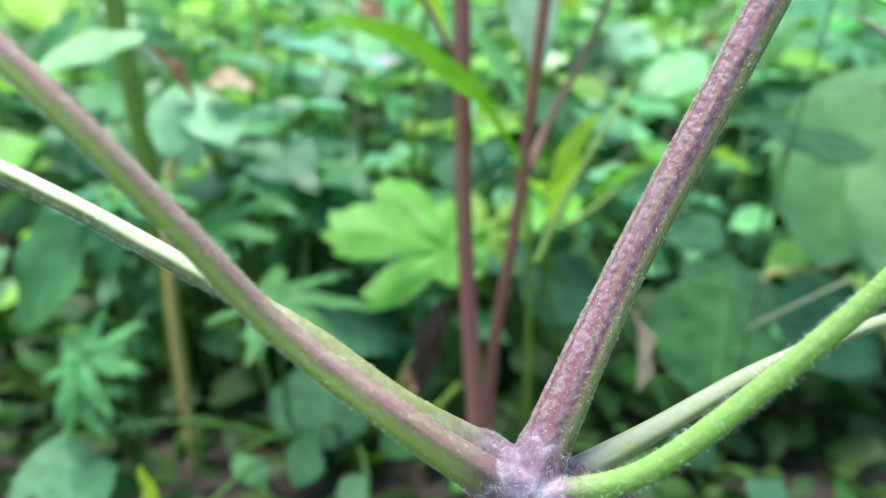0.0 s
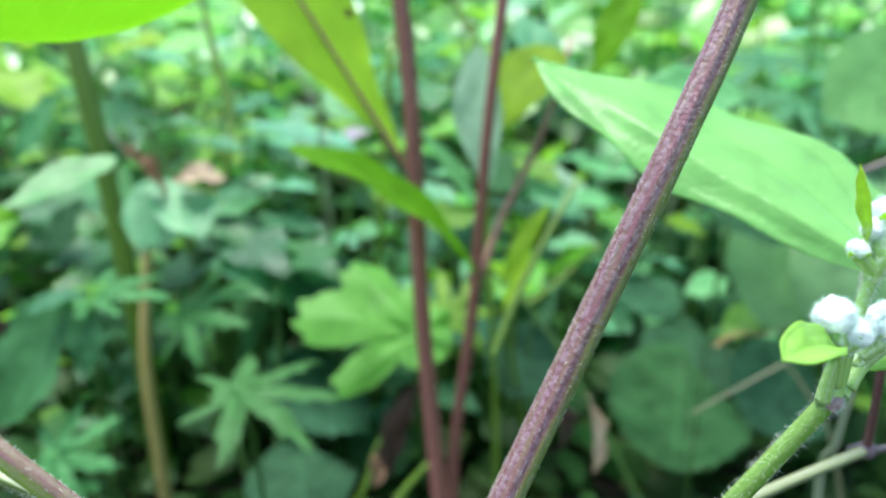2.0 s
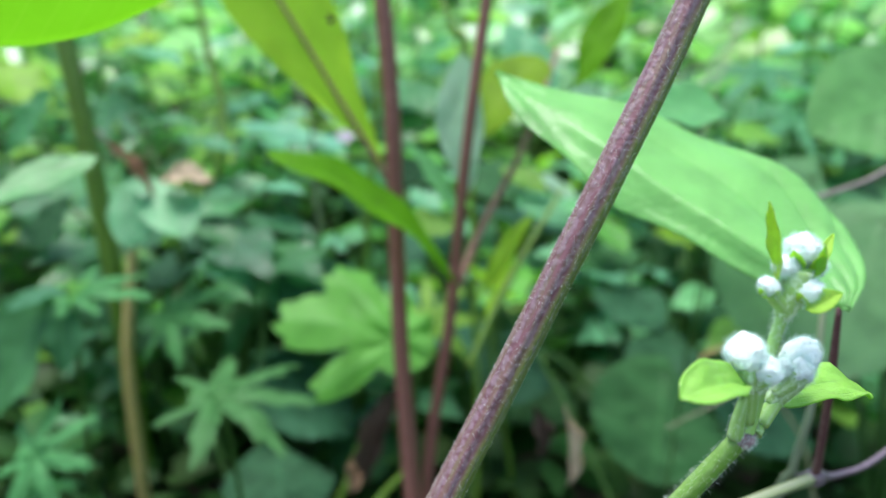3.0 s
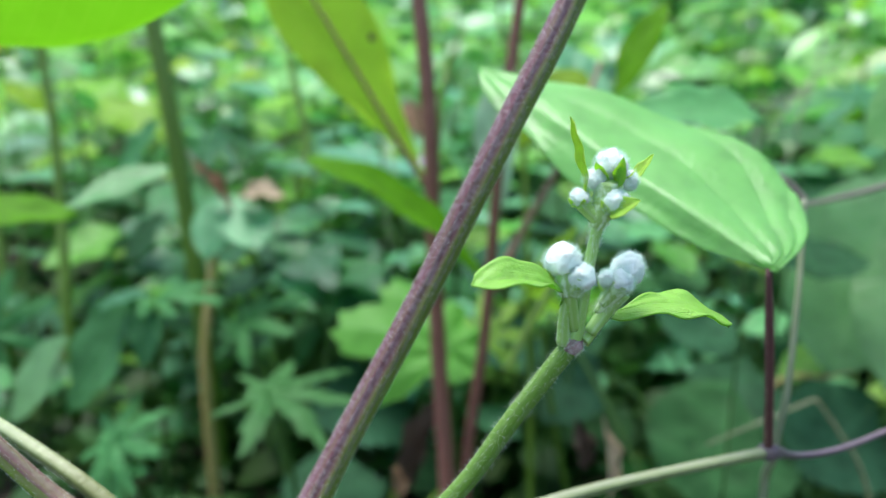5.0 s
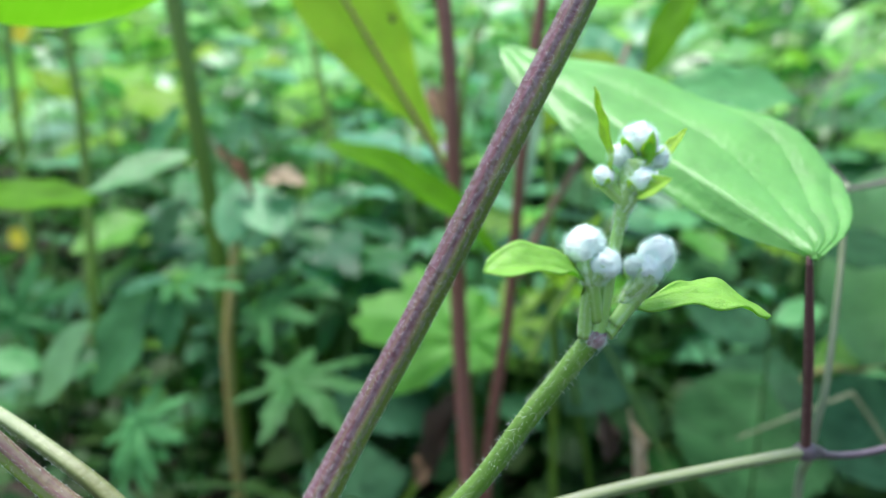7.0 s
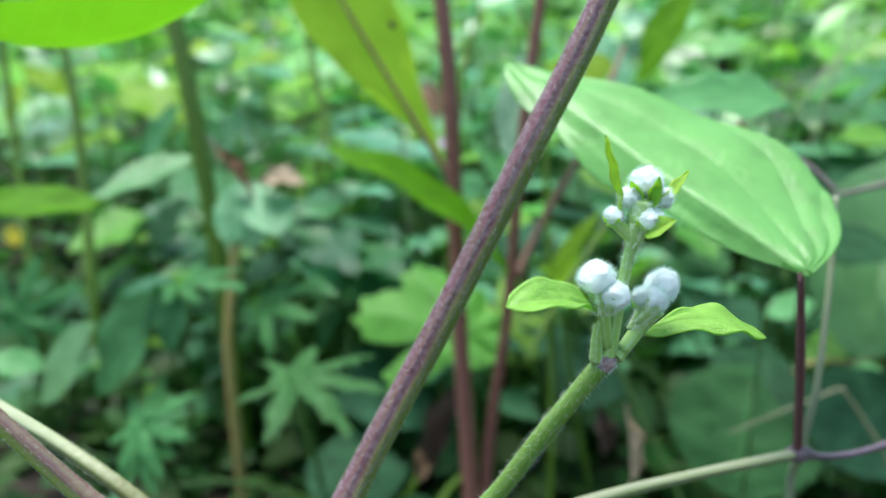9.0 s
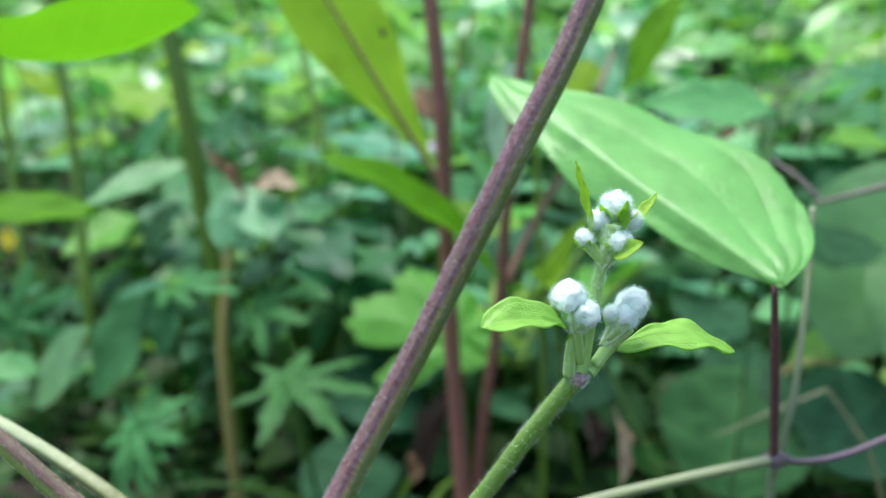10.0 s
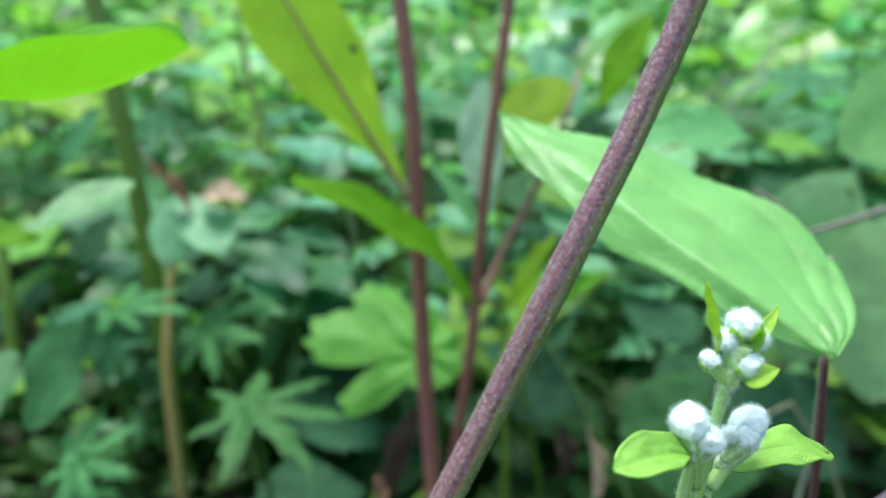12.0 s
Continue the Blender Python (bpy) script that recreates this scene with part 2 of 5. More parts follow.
tan_stem = stem_material("tan_stem", (0.36, 0.26, 0.09), (0.26, 0.25, 0.07), (0.42, 0.32, 0.16), share=0.5, soft=0.4, stripes=4, scale=250)
grey_twig = stem_material("grey_twig", (0.17, 0.145, 0.125), (0.12, 0.10, 0.09), (0.24, 0.21, 0.18), share=0.5, soft=0.4, stripes=3, scale=300)
# darker copy of the green stalk, undergrowth shade put into its colour
shade_stalk = stem_material("shade_stalk", (0.05, 0.13, 0.02), (0.04, 0.11, 0.015), (0.08, 0.17, 0.04), share=0.5, soft=0.4, stripes=5, scale=250)
dull_straw = stem_material("dull_straw", (0.15, 0.17, 0.08), (0.11, 0.14, 0.06), (0.20, 0.20, 0.12), share=0.5, soft=0.4, stripes=3, scale=300)
straw_stem = stem_material("straw_stem", (0.25, 0.30, 0.18), (0.19, 0.24, 0.12), (0.32, 0.35, 0.25), share=0.5, soft=0.4, stripes=3, scale=300)

hair_white = plain_material("hair_white", (0.86, 0.93, 0.86), 0.5, vary=0.05, translucency=0.45)
wool_white = plain_material("wool_white", (0.86, 1.0, 0.945), 0.9, scale=1500, vary=0.01)
for shader in wool_white.node_tree.nodes:
    if shader.type == "BSDF_PRINCIPLED":
        shader.inputs["Subsurface Weight"].default_value = 0.8
        shader.inputs["Subsurface Radius"].default_value = (1.0, 1.0, 1.0)
        shader.inputs["Subsurface Scale"].default_value = 0.0015
        shader.inputs["Specular IOR Level"].default_value = 0.1
        shader.inputs["Sheen Weight"].default_value, shader.inputs["Sheen Roughness"].default_value = 0.6, 0.6
wool_fibre = plain_material("wool_fibre", (0.86, 1.0, 0.945), 0.9, scale=1500, vary=0.01, translucency=0.6)
node_purple = plain_material("node_purple", (0.34, 0.19, 0.21), 0.55, scale=1200, vary=0.5)
node_mottled = mottled_material("node_mottled", JOINT_SKIN, 380.0)
vein_pale = plain_material("vein_pale", (0.24, 0.52, 0.14), 0.5, 400, 0.35, 0.1)
big_leaf_green = leaf_material("big_leaf_green", (0.27, 0.54, 0.155), (0.17, 0.43, 0.08), (0.30, 0.84, 0.03), 0.42, 0.34, veins=0, spread=0.0, bump=0.5, grain=7, vary=0.27, arching=1.3, specular=0.4, gloss=0.25)
bract_green = leaf_material("bract_green", (0.31, 0.62, 0.095), (0.46, 0.74, 0.24), (0.46, 0.88, 0.08), 0.42, 0.38, veins=0, spread=0.05, grain=8, bump=0.5, relief=2.0, arching=1.6, vary=0.16, specular=0.55, gloss=0.35)
sepal_green = leaf_material("sepal_green", (0.44, 0.68, 0.11), (0.5, 0.72, 0.2), (0.66, 1.0, 0.14), 0.6, 0.45, veins=0, spread=0.08, grain=8, bump=0.3, vary=0.2)
lime_leaf = leaf_material("lime_leaf", (0.36, 0.67, 0.05), (0.48, 0.66, 0.13), (0.64, 1.0, 0.07), 0.68, 0.5, veins=10, spread=0.06, grain=4, specular=0.12, bump=0.5, relief=2.0)
lime_smooth = leaf_material("lime_smooth", (0.15, 0.42, 0.02), (0.22, 0.47, 0.04), (0.20, 0.56, 0.008), 0.5, 0.5, veins=9, spread=0.02, grain=4, specular=0.25, vary=0.2, bump=0.25, relief=2.0)
soft_mint = leaf_material("soft_mint", (0.15, 0.45, 0.18), (0.22, 0.53, 0.24), (0.20, 0.62, 0.18), 0.4, 0.42, swing=0.02, veins=8, spread=0.04, grain=5, specular=0.4, bump=0.4, relief=3.0)
silver_leaf = leaf_material("silver_leaf", (0.36, 0.56, 0.40), (0.44, 0.62, 0.46), (0.30, 0.66, 0.26), 0.4, 0.45, veins=9, spread=0.05, grain=4, specular=0.4, bump=0.5, relief=2.0)
mint_leaf = leaf_material("mint_leaf", (0.14, 0.43, 0.22), (0.22, 0.54, 0.30), (0.15, 0.62, 0.14), 0.35, 0.32, veins=8, spread=0.15, grain=6, specular=0.45, bump=0.8, relief=5.0, gloss=0.15)
soft_leaf = leaf_material("soft_leaf", (0.13, 0.32, 0.13), (0.17, 0.37, 0.16), (0.18, 0.52, 0.16), 0.38, 0.4, swing=0.02, veins=8, spread=0.1, grain=5, specular=0.4, bump=0.5, relief=4.0)
olive_leaf = leaf_material("olive_leaf", (0.105, 0.285, 0.007), (0.16, 0.35, 0.04), (0.23, 0.57, 0.005), 0.45, 0.55, veins=10, spread=0.1, grain=4, specular=0.14, bump=0.5, relief=2.0)
pale_leaf = leaf_material("pale_leaf", (0.13, 0.39, 0.17), (0.26, 0.52, 0.28), (0.22, 0.62, 0.14), 0.38, 0.42, veins=9, spread=0.1, grain=4, bump=0.7, relief=3.0)
lobed_leaf = leaf_material("lobed_leaf", (0.145, 0.365, 0.055), (0.20, 0.44, 0.10), (0.27, 0.70, 0.05), 0.45, 0.48, veins=7, spread=0.06, grain=4, specular=0.25, bump=0.5, relief=2.0, vary=0.32)
palm_leaf = leaf_material("palm_leaf", (0.070, 0.222, 0.094), (0.09, 0.30, 0.12), (0.09, 0.43, 0.055), 0.34, 0.45, veins=6, spread=0.3, grain=5, specular=0.12, bump=0.6, relief=3.0)
# low round leaves: base colour darkened in place of shade from plants above
shaded_round_leaf = leaf_material("shaded_round_leaf", (0.031, 0.098, 0.046), (0.05, 0.15, 0.07), (0.035, 0.22, 0.04), 0.28, 0.46, veins=5, spread=0.2, grain=5, specular=0.08, bump=0.9, vary=0.5, relief=6.0)
blue_leaf = leaf_material("blue_leaf", (0.055, 0.20, 0.068), (0.09, 0.29, 0.14), (0.08, 0.44, 0.06), 0.35, 0.34, veins=8, spread=0.35, grain=6, specular=0.4, bump=0.9, relief=5.0, gloss=0.12)
fresh_leaf = leaf_material("fresh_leaf", (0.14, 0.40, 0.05), (0.24, 0.50, 0.12), (0.32, 0.76, 0.04), 0.45, 0.4, veins=8, spread=0.25, grain=5, specular=0.45, bump=0.8, relief=4.0)
far_leaf = leaf_material("far_leaf", (0.15, 0.42, 0.13), (0.2, 0.4, 0.1), (0.36, 0.85, 0.11), 0.45, 0.4, veins=0, spread=0.6, islands=True, grain=20, specular=0.6, swing=0.13, gloss=0.3)
# paler version of the bank leaf, bright sky highlights put into its colour
highlight_leaf = leaf_material("highlight_leaf", (0.28, 0.55, 0.28), (0.2, 0.4, 0.1), (0.40, 0.85, 0.26), 0.4, 0.3, veins=0, spread=0.4, islands=True, grain=20, specular=0.5, swing=0.08, gloss=0.25)
mid_leaf = leaf_material("mid_leaf", (0.13, 0.33, 0.10), (0.17, 0.44, 0.13), (0.18, 0.55, 0.08), 0.4, 0.4, veins=7, spread=0.08, grain=5, specular=0.4, bump=0.5, relief=3.0)
sunny_leaf = leaf_material("sunny_leaf", (0.19, 0.46, 0.035), (0.32, 0.55, 0.10), (0.50, 0.86, 0.03), 0.5, 0.45, veins=8, spread=0.2, grain=5, specular=0.3, bump=0.6, relief=3.0)
# ground cover leaves, their green darkened to stand for undergrowth shade
shaded_cover_leaf = leaf_material("shaded_cover_leaf", (0.030, 0.088, 0.020), (0.2, 0.4, 0.1), (0.07, 0.28, 0.04), 0.35, 0.5, veins=0, spread=0.5, islands=True, grain=20, specular=0.2)
dry_leaf = plain_material("dry_leaf", (0.27, 0.165, 0.095), 0.8, 3, 0.2)
dry_pale = plain_material("dry_pale", (0.46, 0.36, 0.24), 0.8, 3, 0.2)
lilac_petal = plain_material("lilac_petal", (0.60, 0.52, 0.60), 0.7, 3, 0.3, 0.15)
dry_brown = plain_material("dry_brown", (0.07, 0.045, 0.03), 0.9, 3, 0.1)
yellow_petal = plain_material("yellow_petal", (0.85, 0.72, 0.05), 0.5, 120, 0.3, 0.15)
soil = plain_material("soil", (0.035, 0.026, 0.018), 0.95, 60, 0, 0.6)


# ---- helpers that build shapes ----
def smooth_line(points, steps=10):
    """A smooth curve through the points."""
    p = [Vector(q) for q in points]
    if len(p) == 2:
        return [p[0].lerp(p[1], i / steps) for i in range(steps + 1)]
    q = [2 * p[0] - p[1], *p, 2 * p[-1] - p[-2]]
    out = []
    for i in range(1, len(q) - 2):
        a, b, c, d = q[i - 1:i + 3]
        for k in range(steps):
            s = k / steps
            out.append(0.5 * (2 * b + (c - a) * s + (2 * a - 5 * b + 4 * c - d) * s * s + (3 * b - a - 3 * c + d) * s ** 3))
    out.append(p[-1])
    return out


def axes_along(line):
    """For each point of a curve: the way along it and two directions across it, without twist; the first of them leans up."""
    out, side = [], None
    for i, p in enumerate(line):
        t = (line[min(i + 1, len(line) - 1)] - line[max(i - 1, 0)]).normalized()
        if side is None:
            ref = Vector((0, 0, 1)) if abs(t.z) < 0.95 else Vector((-1, 0, 0))
            side = (ref - t * ref.dot(t)).normalized()
        side = (side - t * side.dot(t)).normalized()
        out.append((p, t, side, t.cross(side)))
    return out


def radius_at(radii, s):
    k = s * (len(radii) - 1)
    i = min(int(k), len(radii) - 2)
    return radii[i] + (radii[i + 1] - radii[i]) * (k - i)


def tube(points, radii, sides=14, ribs=0, depth=0.0, steps=10, wobble=0.03, cap=True):
    """A stem: a round or ribbed tube along a smooth curve, with a map that goes round (u) and along (v)."""
    line = smooth_line(points, steps)
    fr = axes_along(line)
    bm = bmesh.new()
    layer = bm.loops.layers.uv.new("UVMap")
    rings, n = [], len(fr)
    for i, (p, t, a, b) in enumerate(fr):
        r = radius_at(radii, i / (n - 1))
        ring = []
        for k in range(sides):
            w = 2 * math.pi * k / sides
            rr = r * (1 + (depth * math.cos(ribs * w) if ribs else 0) + wobble * noise.noise(p * 90 + Vector((k * 0.3, 0, 0))))
            ring.append(bm.verts.new(p + (a * math.cos(w) + b * math.sin(w)) * rr))
        rings.append(ring)
    for i in range(n - 1):
        for k in range(sides):
            f = bm.faces.new((rings[i][k], rings[i][(k + 1) % sides], rings[i + 1][(k + 1) % sides], rings[i + 1][k]))
            f.smooth = True
            for lp, (u, v) in zip(f.loops, ((k, i), (k + 1, i), (k + 1, i + 1), (k, i + 1))):
                lp[layer].uv = (u / sides, v / 10)
    if cap:
        bm.faces.new(list(reversed(rings[0])))
        bm.faces.new(rings[-1])
    return bm


def hair_tube(points, radii, count, length, thick, lean=0.5, steps=10, lower=0.0, seed=1, span=(0.0, 1.0), ribs=0):
    """Fine hairs on a stem: thin bent spikes, more of them on the under side when lower is above 0."""
    rng = random.Random(seed)
    fr = axes_along(smooth_line(points, steps))
    bm = bmesh.new()
    for _ in range(count):
        s = span[0] + rng.random() * (span[1] - span[0])
        k = s * (len(fr) - 1)
        i = min(int(k), len(fr) - 2)
        p = fr[i][0].lerp(fr[i + 1][0], k - i)
        t, a, b = fr[i][1:]
        w = rng.random() * 2 * math.pi
        if ribs and rng.random() < 0.75:
            w = 2 * math.pi * (rng.randrange(ribs) + rng.gauss(0, 0.13)) / ribs
        if rng.random() < lower:
            w = math.pi + rng.gauss(0, 0.6)
        out = a * math.cos(w) + b * math.sin(w)
        r = radius_at(radii, s)
        ln = length * rng.uniform(0.5, 1.3)
        along = (out + t * rng.uniform(-lean, lean) + Vector((rng.gauss(0, 0.3), rng.gauss(0, 0.3), rng.gauss(0, 0.3)))).normalized()
        root = p + out * r * 0.97
        knee = root + along * ln * 0.55
        tip = knee + (along + t * rng.uniform(-0.7, 0.7) - Vector((0, 0, 0.25))).normalized() * ln * 0.5
        spike(bm, root, knee, tip, thick)
    return bm


def spike(bm, root, knee, tip, thick):
    t = (tip - root).normalized()
    a = t.orthogonal().normalized()
    b = t.cross(a)
    low = [bm.verts.new(root + (a * math.cos(w) + b * math.sin(w)) * thick) for w in (0, 2.1, 4.2)]
    mid = [bm.verts.new(knee + (a * math.cos(w) + b * math.sin(w)) * thick * 0.7) for w in (0, 2.1, 4.2)]
    top = bm.verts.new(tip)
    for k in range(3):
        j = (k + 1) % 3
        bm.faces.new((low[k], low[j], mid[j], mid[k]))
        bm.faces.new((mid[k], mid[j], top))


def blade(profile, nu=18, nv=8, fold=0.15, droop=0.1, wave=0.01, teeth=0, bite=0.0, heart=0.0, twist=0.0, seed=0, thick=0.0, arch=0.0, hang=0.0, near=1.0, quilt=0.0):
    """A leaf of unit length along y with its upper face to +z. profile(u): half width. fold: how far the halves rise; droop: how far the tip sinks."""
    bm = bmesh.new()
    layer = bm.loops.layers.uv.new("UVMap")
    grid = []
    for i in range(nu + 1):
        u = i / nu
        w = profile(u)
        row = []
        for j in range(2 * nv + 1):
            v = j / nv - 1
            edge = abs(v) ** 6
            saw = ((u * teeth) % 1.0) if teeth else 0.0
            x = v * w * (1 + bite * edge * (saw - 0.5)) * ((near * min(1.0, 0.1 + 1.8 * u) + (1 - near) * 1.6 * u ** 6) if v < 0 else 1.0)
            y = u - heart * (1 - u) ** 5 * abs(v) ** 1.5 + bite * 0.4 * edge * w
            z = fold * abs(x) - droop * u * u + wave * math.sin(u * 17 + seed) * abs(v) ** 2 + wave * noise.noise(Vector((u * 5, v * 2 + seed, seed)))
            z += twist * x * u + arch * 4 * u * (1 - u)
            if quilt and v > 0:
                belly = max(0.34, max(u, 0.001) ** 0.45 * (1.08 - u) ** 0.35)
                z += quilt * (1 - u) ** 0.5 * abs(math.sin(math.pi * 1.3 * abs(v) / belly))
            if v < 0:
                z -= hang * abs(x) * (1 - u * u)
            row.append(bm.verts.new((x, y, z)))
        grid.append(row)
    for i in range(nu):
        for j in range(2 * nv):
            q = (grid[i][j], grid[i][j + 1], grid[i + 1][j + 1], grid[i + 1][j])
            f = bm.faces.new(q)
            f.smooth = True
            for lp, (a, b) in zip(f.loops, ((i, j), (i, j + 1), (i + 1, j + 1), (i + 1, j))):
                lp[layer].uv = (a / nu, b / nv - 1)
    if thick:
        bm.normal_update()
        bmesh.ops.solidify(bm, geom=bm.faces[:], thickness=thick)
    return bm


def lobed(lobes, rim=96, rings=6, floor=0.2, power=1.0, teeth=0, bite=0.0, cup=0.1, ripple=0.04, seed=0):
    """A palmate leaf of about unit radius round its stalk's end. lobes: (angle from +y in degrees, length, half spread in degrees)."""
    bm = bmesh.new()
    layer = bm.loops.layers.uv.new("UVMap")
    centre = bm.verts.new((0, 0, 0))
    ring_list, info = [], []
    for k in range(rim):
        w = -math.pi + 2 * math.pi * k / rim
        best = (floor, 0.0, 1.0)
        for ang, ln, half in lobes:
            d = (w - radians(ang) + math.pi) % (2 * math.pi) - math.pi
            x = abs(d) / radians(half)
            if x < 1:
                r = ln * (1 - x ** power)
                if r > best[0]:
                    best = (r, d / radians(half), ln)
        r, v, ln = best
        if teeth:
            r *= 1 + bite * ((k * teeth / rim) % 1.0 - 0.5)
        info.append((w, r, v, ln))
    for i in range(1, rings + 1):
        ring = []
        for w, r, v, ln in info:
            rr = r * i / rings
            z = cup * rr * (1 - rr) - ripple * abs(v) * rr + ripple * noise.noise(Vector((w * 2, rr * 3, seed)))  - 0.18 * rr * rr
            ring.append(bm.verts.new((math.sin(w) * rr, math.cos(w) * rr, z)))
        ring_list.append(ring)
    def mapped(i, k):
        w, r, v, ln = info[k % rim]
        return (r * i / rings / ln, v * i / rings)
    for k in range(rim):
        j = (k + 1) % rim
        f = bm.faces.new((centre, ring_list[0][j], ring_list[0][k]))
        f.smooth = True
        for lp, q in zip(f.loops, ((0.0, 0.0), mapped(1, j), mapped(1, k))):
            lp[layer].uv = q
        for i in range(rings - 1):
            f = bm.faces.new((ring_list[i][k], ring_list[i][j], ring_list[i + 1][j], ring_list[i + 1][k]))
            f.smooth = True
            for lp, q in zip(f.loops, (mapped(i + 1, k), mapped(i + 1, j), mapped(i + 2, j), mapped(i + 2, k))):
                lp[layer].uv = q
    return bm


def mesh_of(name, bm, material):
    me = bpy.data.meshes.new(name)
    bmesh.ops.recalc_face_normals(bm, faces=bm.faces[:]) if name.startswith("solid") else None
    bm.to_mesh(me)
    bm.free()
    me.materials.append(material)
    return me


def part(name, bm, material, parent, label="", place=None):
    """Links a bmesh, or a mesh that is shared, as one mesh object under a thing or a part; place: its pose in the world."""
    me = bm if isinstance(bm, bpy.types.Mesh) else mesh_of(name, bm, material)
    ob = new(name, me)
    ob.parent = parent
    if parent is not None:
        up = parent
        m = Matrix()
        while up is not None:
            m = up.matrix_basis @ m
            up = up.parent
        ob.matrix_basis = m.inverted() @ (place or Matrix())
    elif place:
        ob.matrix_basis = place
    if label:
        ob["label"] = label
    return ob


def thing(name, at, label, category, group=""):
    ob = new(name)
    ob.location = at
    ob.matrix_basis = Matrix.Translation(at)
    ob.empty_display_size = 0.02
    return tagged(ob, label, category, group)


def laid(base, tip, up=(0, 0, 1), width=1.0, size=None):
    """The pose of a leaf that runs from base to tip with its upper face towards up. width: breadth by its length."""
    b, t = Vector(base), Vector(tip)
    y = (t - b).normalized()
    z = Vector(up)
    z = (z - y * z.dot(y)).normalized()
    x = y.cross(z)
    s = size or (t - b).length
    m = Matrix((x * s * width, y * s, z * s)).transposed().to_4x4()
    m.translation = b
    return m


def ovate(half, peak=0.35, blunt=0.55):
    top = peak ** blunt * (1 - peak) ** (blunt * (1 - peak) / peak)
    return lambda u: max(0.004, half * (max(u, 0.0) ** blunt * max(1 - u, 0.0) ** (blunt * (1 - peak) / peak)) / top)


# ---- ground ----
def ground_height(x, y):
    rise = max(0.0, y - 0.65)
    z = 0.36 * rise if rise < 3 else 1.08 + 0.08 * (rise - 3) ** 0.7
    return z + 0.02 * noise.noise(Vector((x * 4, y * 4, 3))) + 0.008 * noise.noise(Vector((x * 17, y * 17, 1)))


def build_ground():
    bm = bmesh.new()
    n = 90
    def spread(k):
        s = 2 * k / n - 1
        return math.copysign(1.4 * abs(s) + 250 * abs(s) ** 9, s)
    grid = [[bm.verts.new((spread(i), spread(j) + 0.7, ground_height(spread(i), spread(j) + 0.7))) for i in range(n + 1)] for j in range(n + 1)]
    for j in range(n):
        for i in range(n):
            bm.faces.new((grid[j][i], grid[j][i + 1], grid[j + 1][i + 1], grid[j + 1][i])).smooth = True
    ob = part("ground", bm, soil, None)
    tagged(ob, "dark soil under dense green undergrowth", "ground", kind="structure")


build_ground()

# ---- the climbing vine in front ----
NODE = JOINT_AT
PED = (0.0423, 0.1301, 0.1946)
LEAF_BASE = (0.0377, 0.1203, 0.2323)
SHOOT = (0.0026, 0.0770, 0.2294)
MAIN = [(-0.0449, 0.0897, 0.1815), (-0.0337, 0.0963, 0.2046), (-0.021, 0.1012, 0.2287), (-0.0093, 0.1039, 0.252), (0.0021, 0.1078, 0.2747), (0.0122, 0.1106, 0.2985), (0.024, 0.116, 0.330), (0.042, 0.128, 0.375)]
ROOT = [(-0.062, 0.120, -0.01), (-0.060, 0.113, 0.06), (-0.053, 0.100, 0.13), NODE]
HAIRY = [(-0.0442, 0.0883, 0.1798), (-0.0332, 0.0842, 0.1857), (-0.0217, 0.0829, 0.1963), (-0.0115, 0.0812, 0.2082), (-0.0045, 0.0786, 0.2192), SHOOT]
PALE_R = [(-0.0432, 0.0904, 0.1797), (-0.0281, 0.0976, 0.1839), (-0.0118, 0.1051, 0.189), (0.0055, 0.113, 0.1922), (0.0239, 0.1219, 0.1935), PED]
THICK_L = [(-0.118, 0.067, 0.258), (-0.0963, 0.0708, 0.2365), (-0.0868, 0.0718, 0.2265), (-0.0787, 0.0747, 0.2156), (-0.0709, 0.0785, 0.2042), (-0.0597, 0.0818, 0.1931), (-0.0486, 0.0886, 0.1813)]
PALE_L = [(-0.123, 0.085, 0.230), (-0.1043, 0.0862, 0.2206), (-0.0927, 0.0866, 0.2144), (-0.0817, 0.0874, 0.2075), (-0.0702, 0.0862, 0.2013), (-0.0594, 0.0862, 0.1926), (-0.0474, 0.091, 0.183)]
MAIN_R = [0.0030, 0.0023, 0.00225, 0.00225, 0.0022, 0.0021, 0.0018, 0.0013]
THICK_R = [0.0012, 0.00125, 0.00125, 0.0013, 0.00148, 0.0019, 0.0026]
PALE_LR = [0.0010, 0.0011, 0.00112, 0.00118, 0.00128, 0.00165, 0.0023]
HAIRY_R = [0.0019, 0.0014, 0.0013, 0.0012, 0.00115, 0.0011]
PALE_RR = [0.0020, 0.0015, 0.0013, 0.0011, 0.0010, 0.0011]


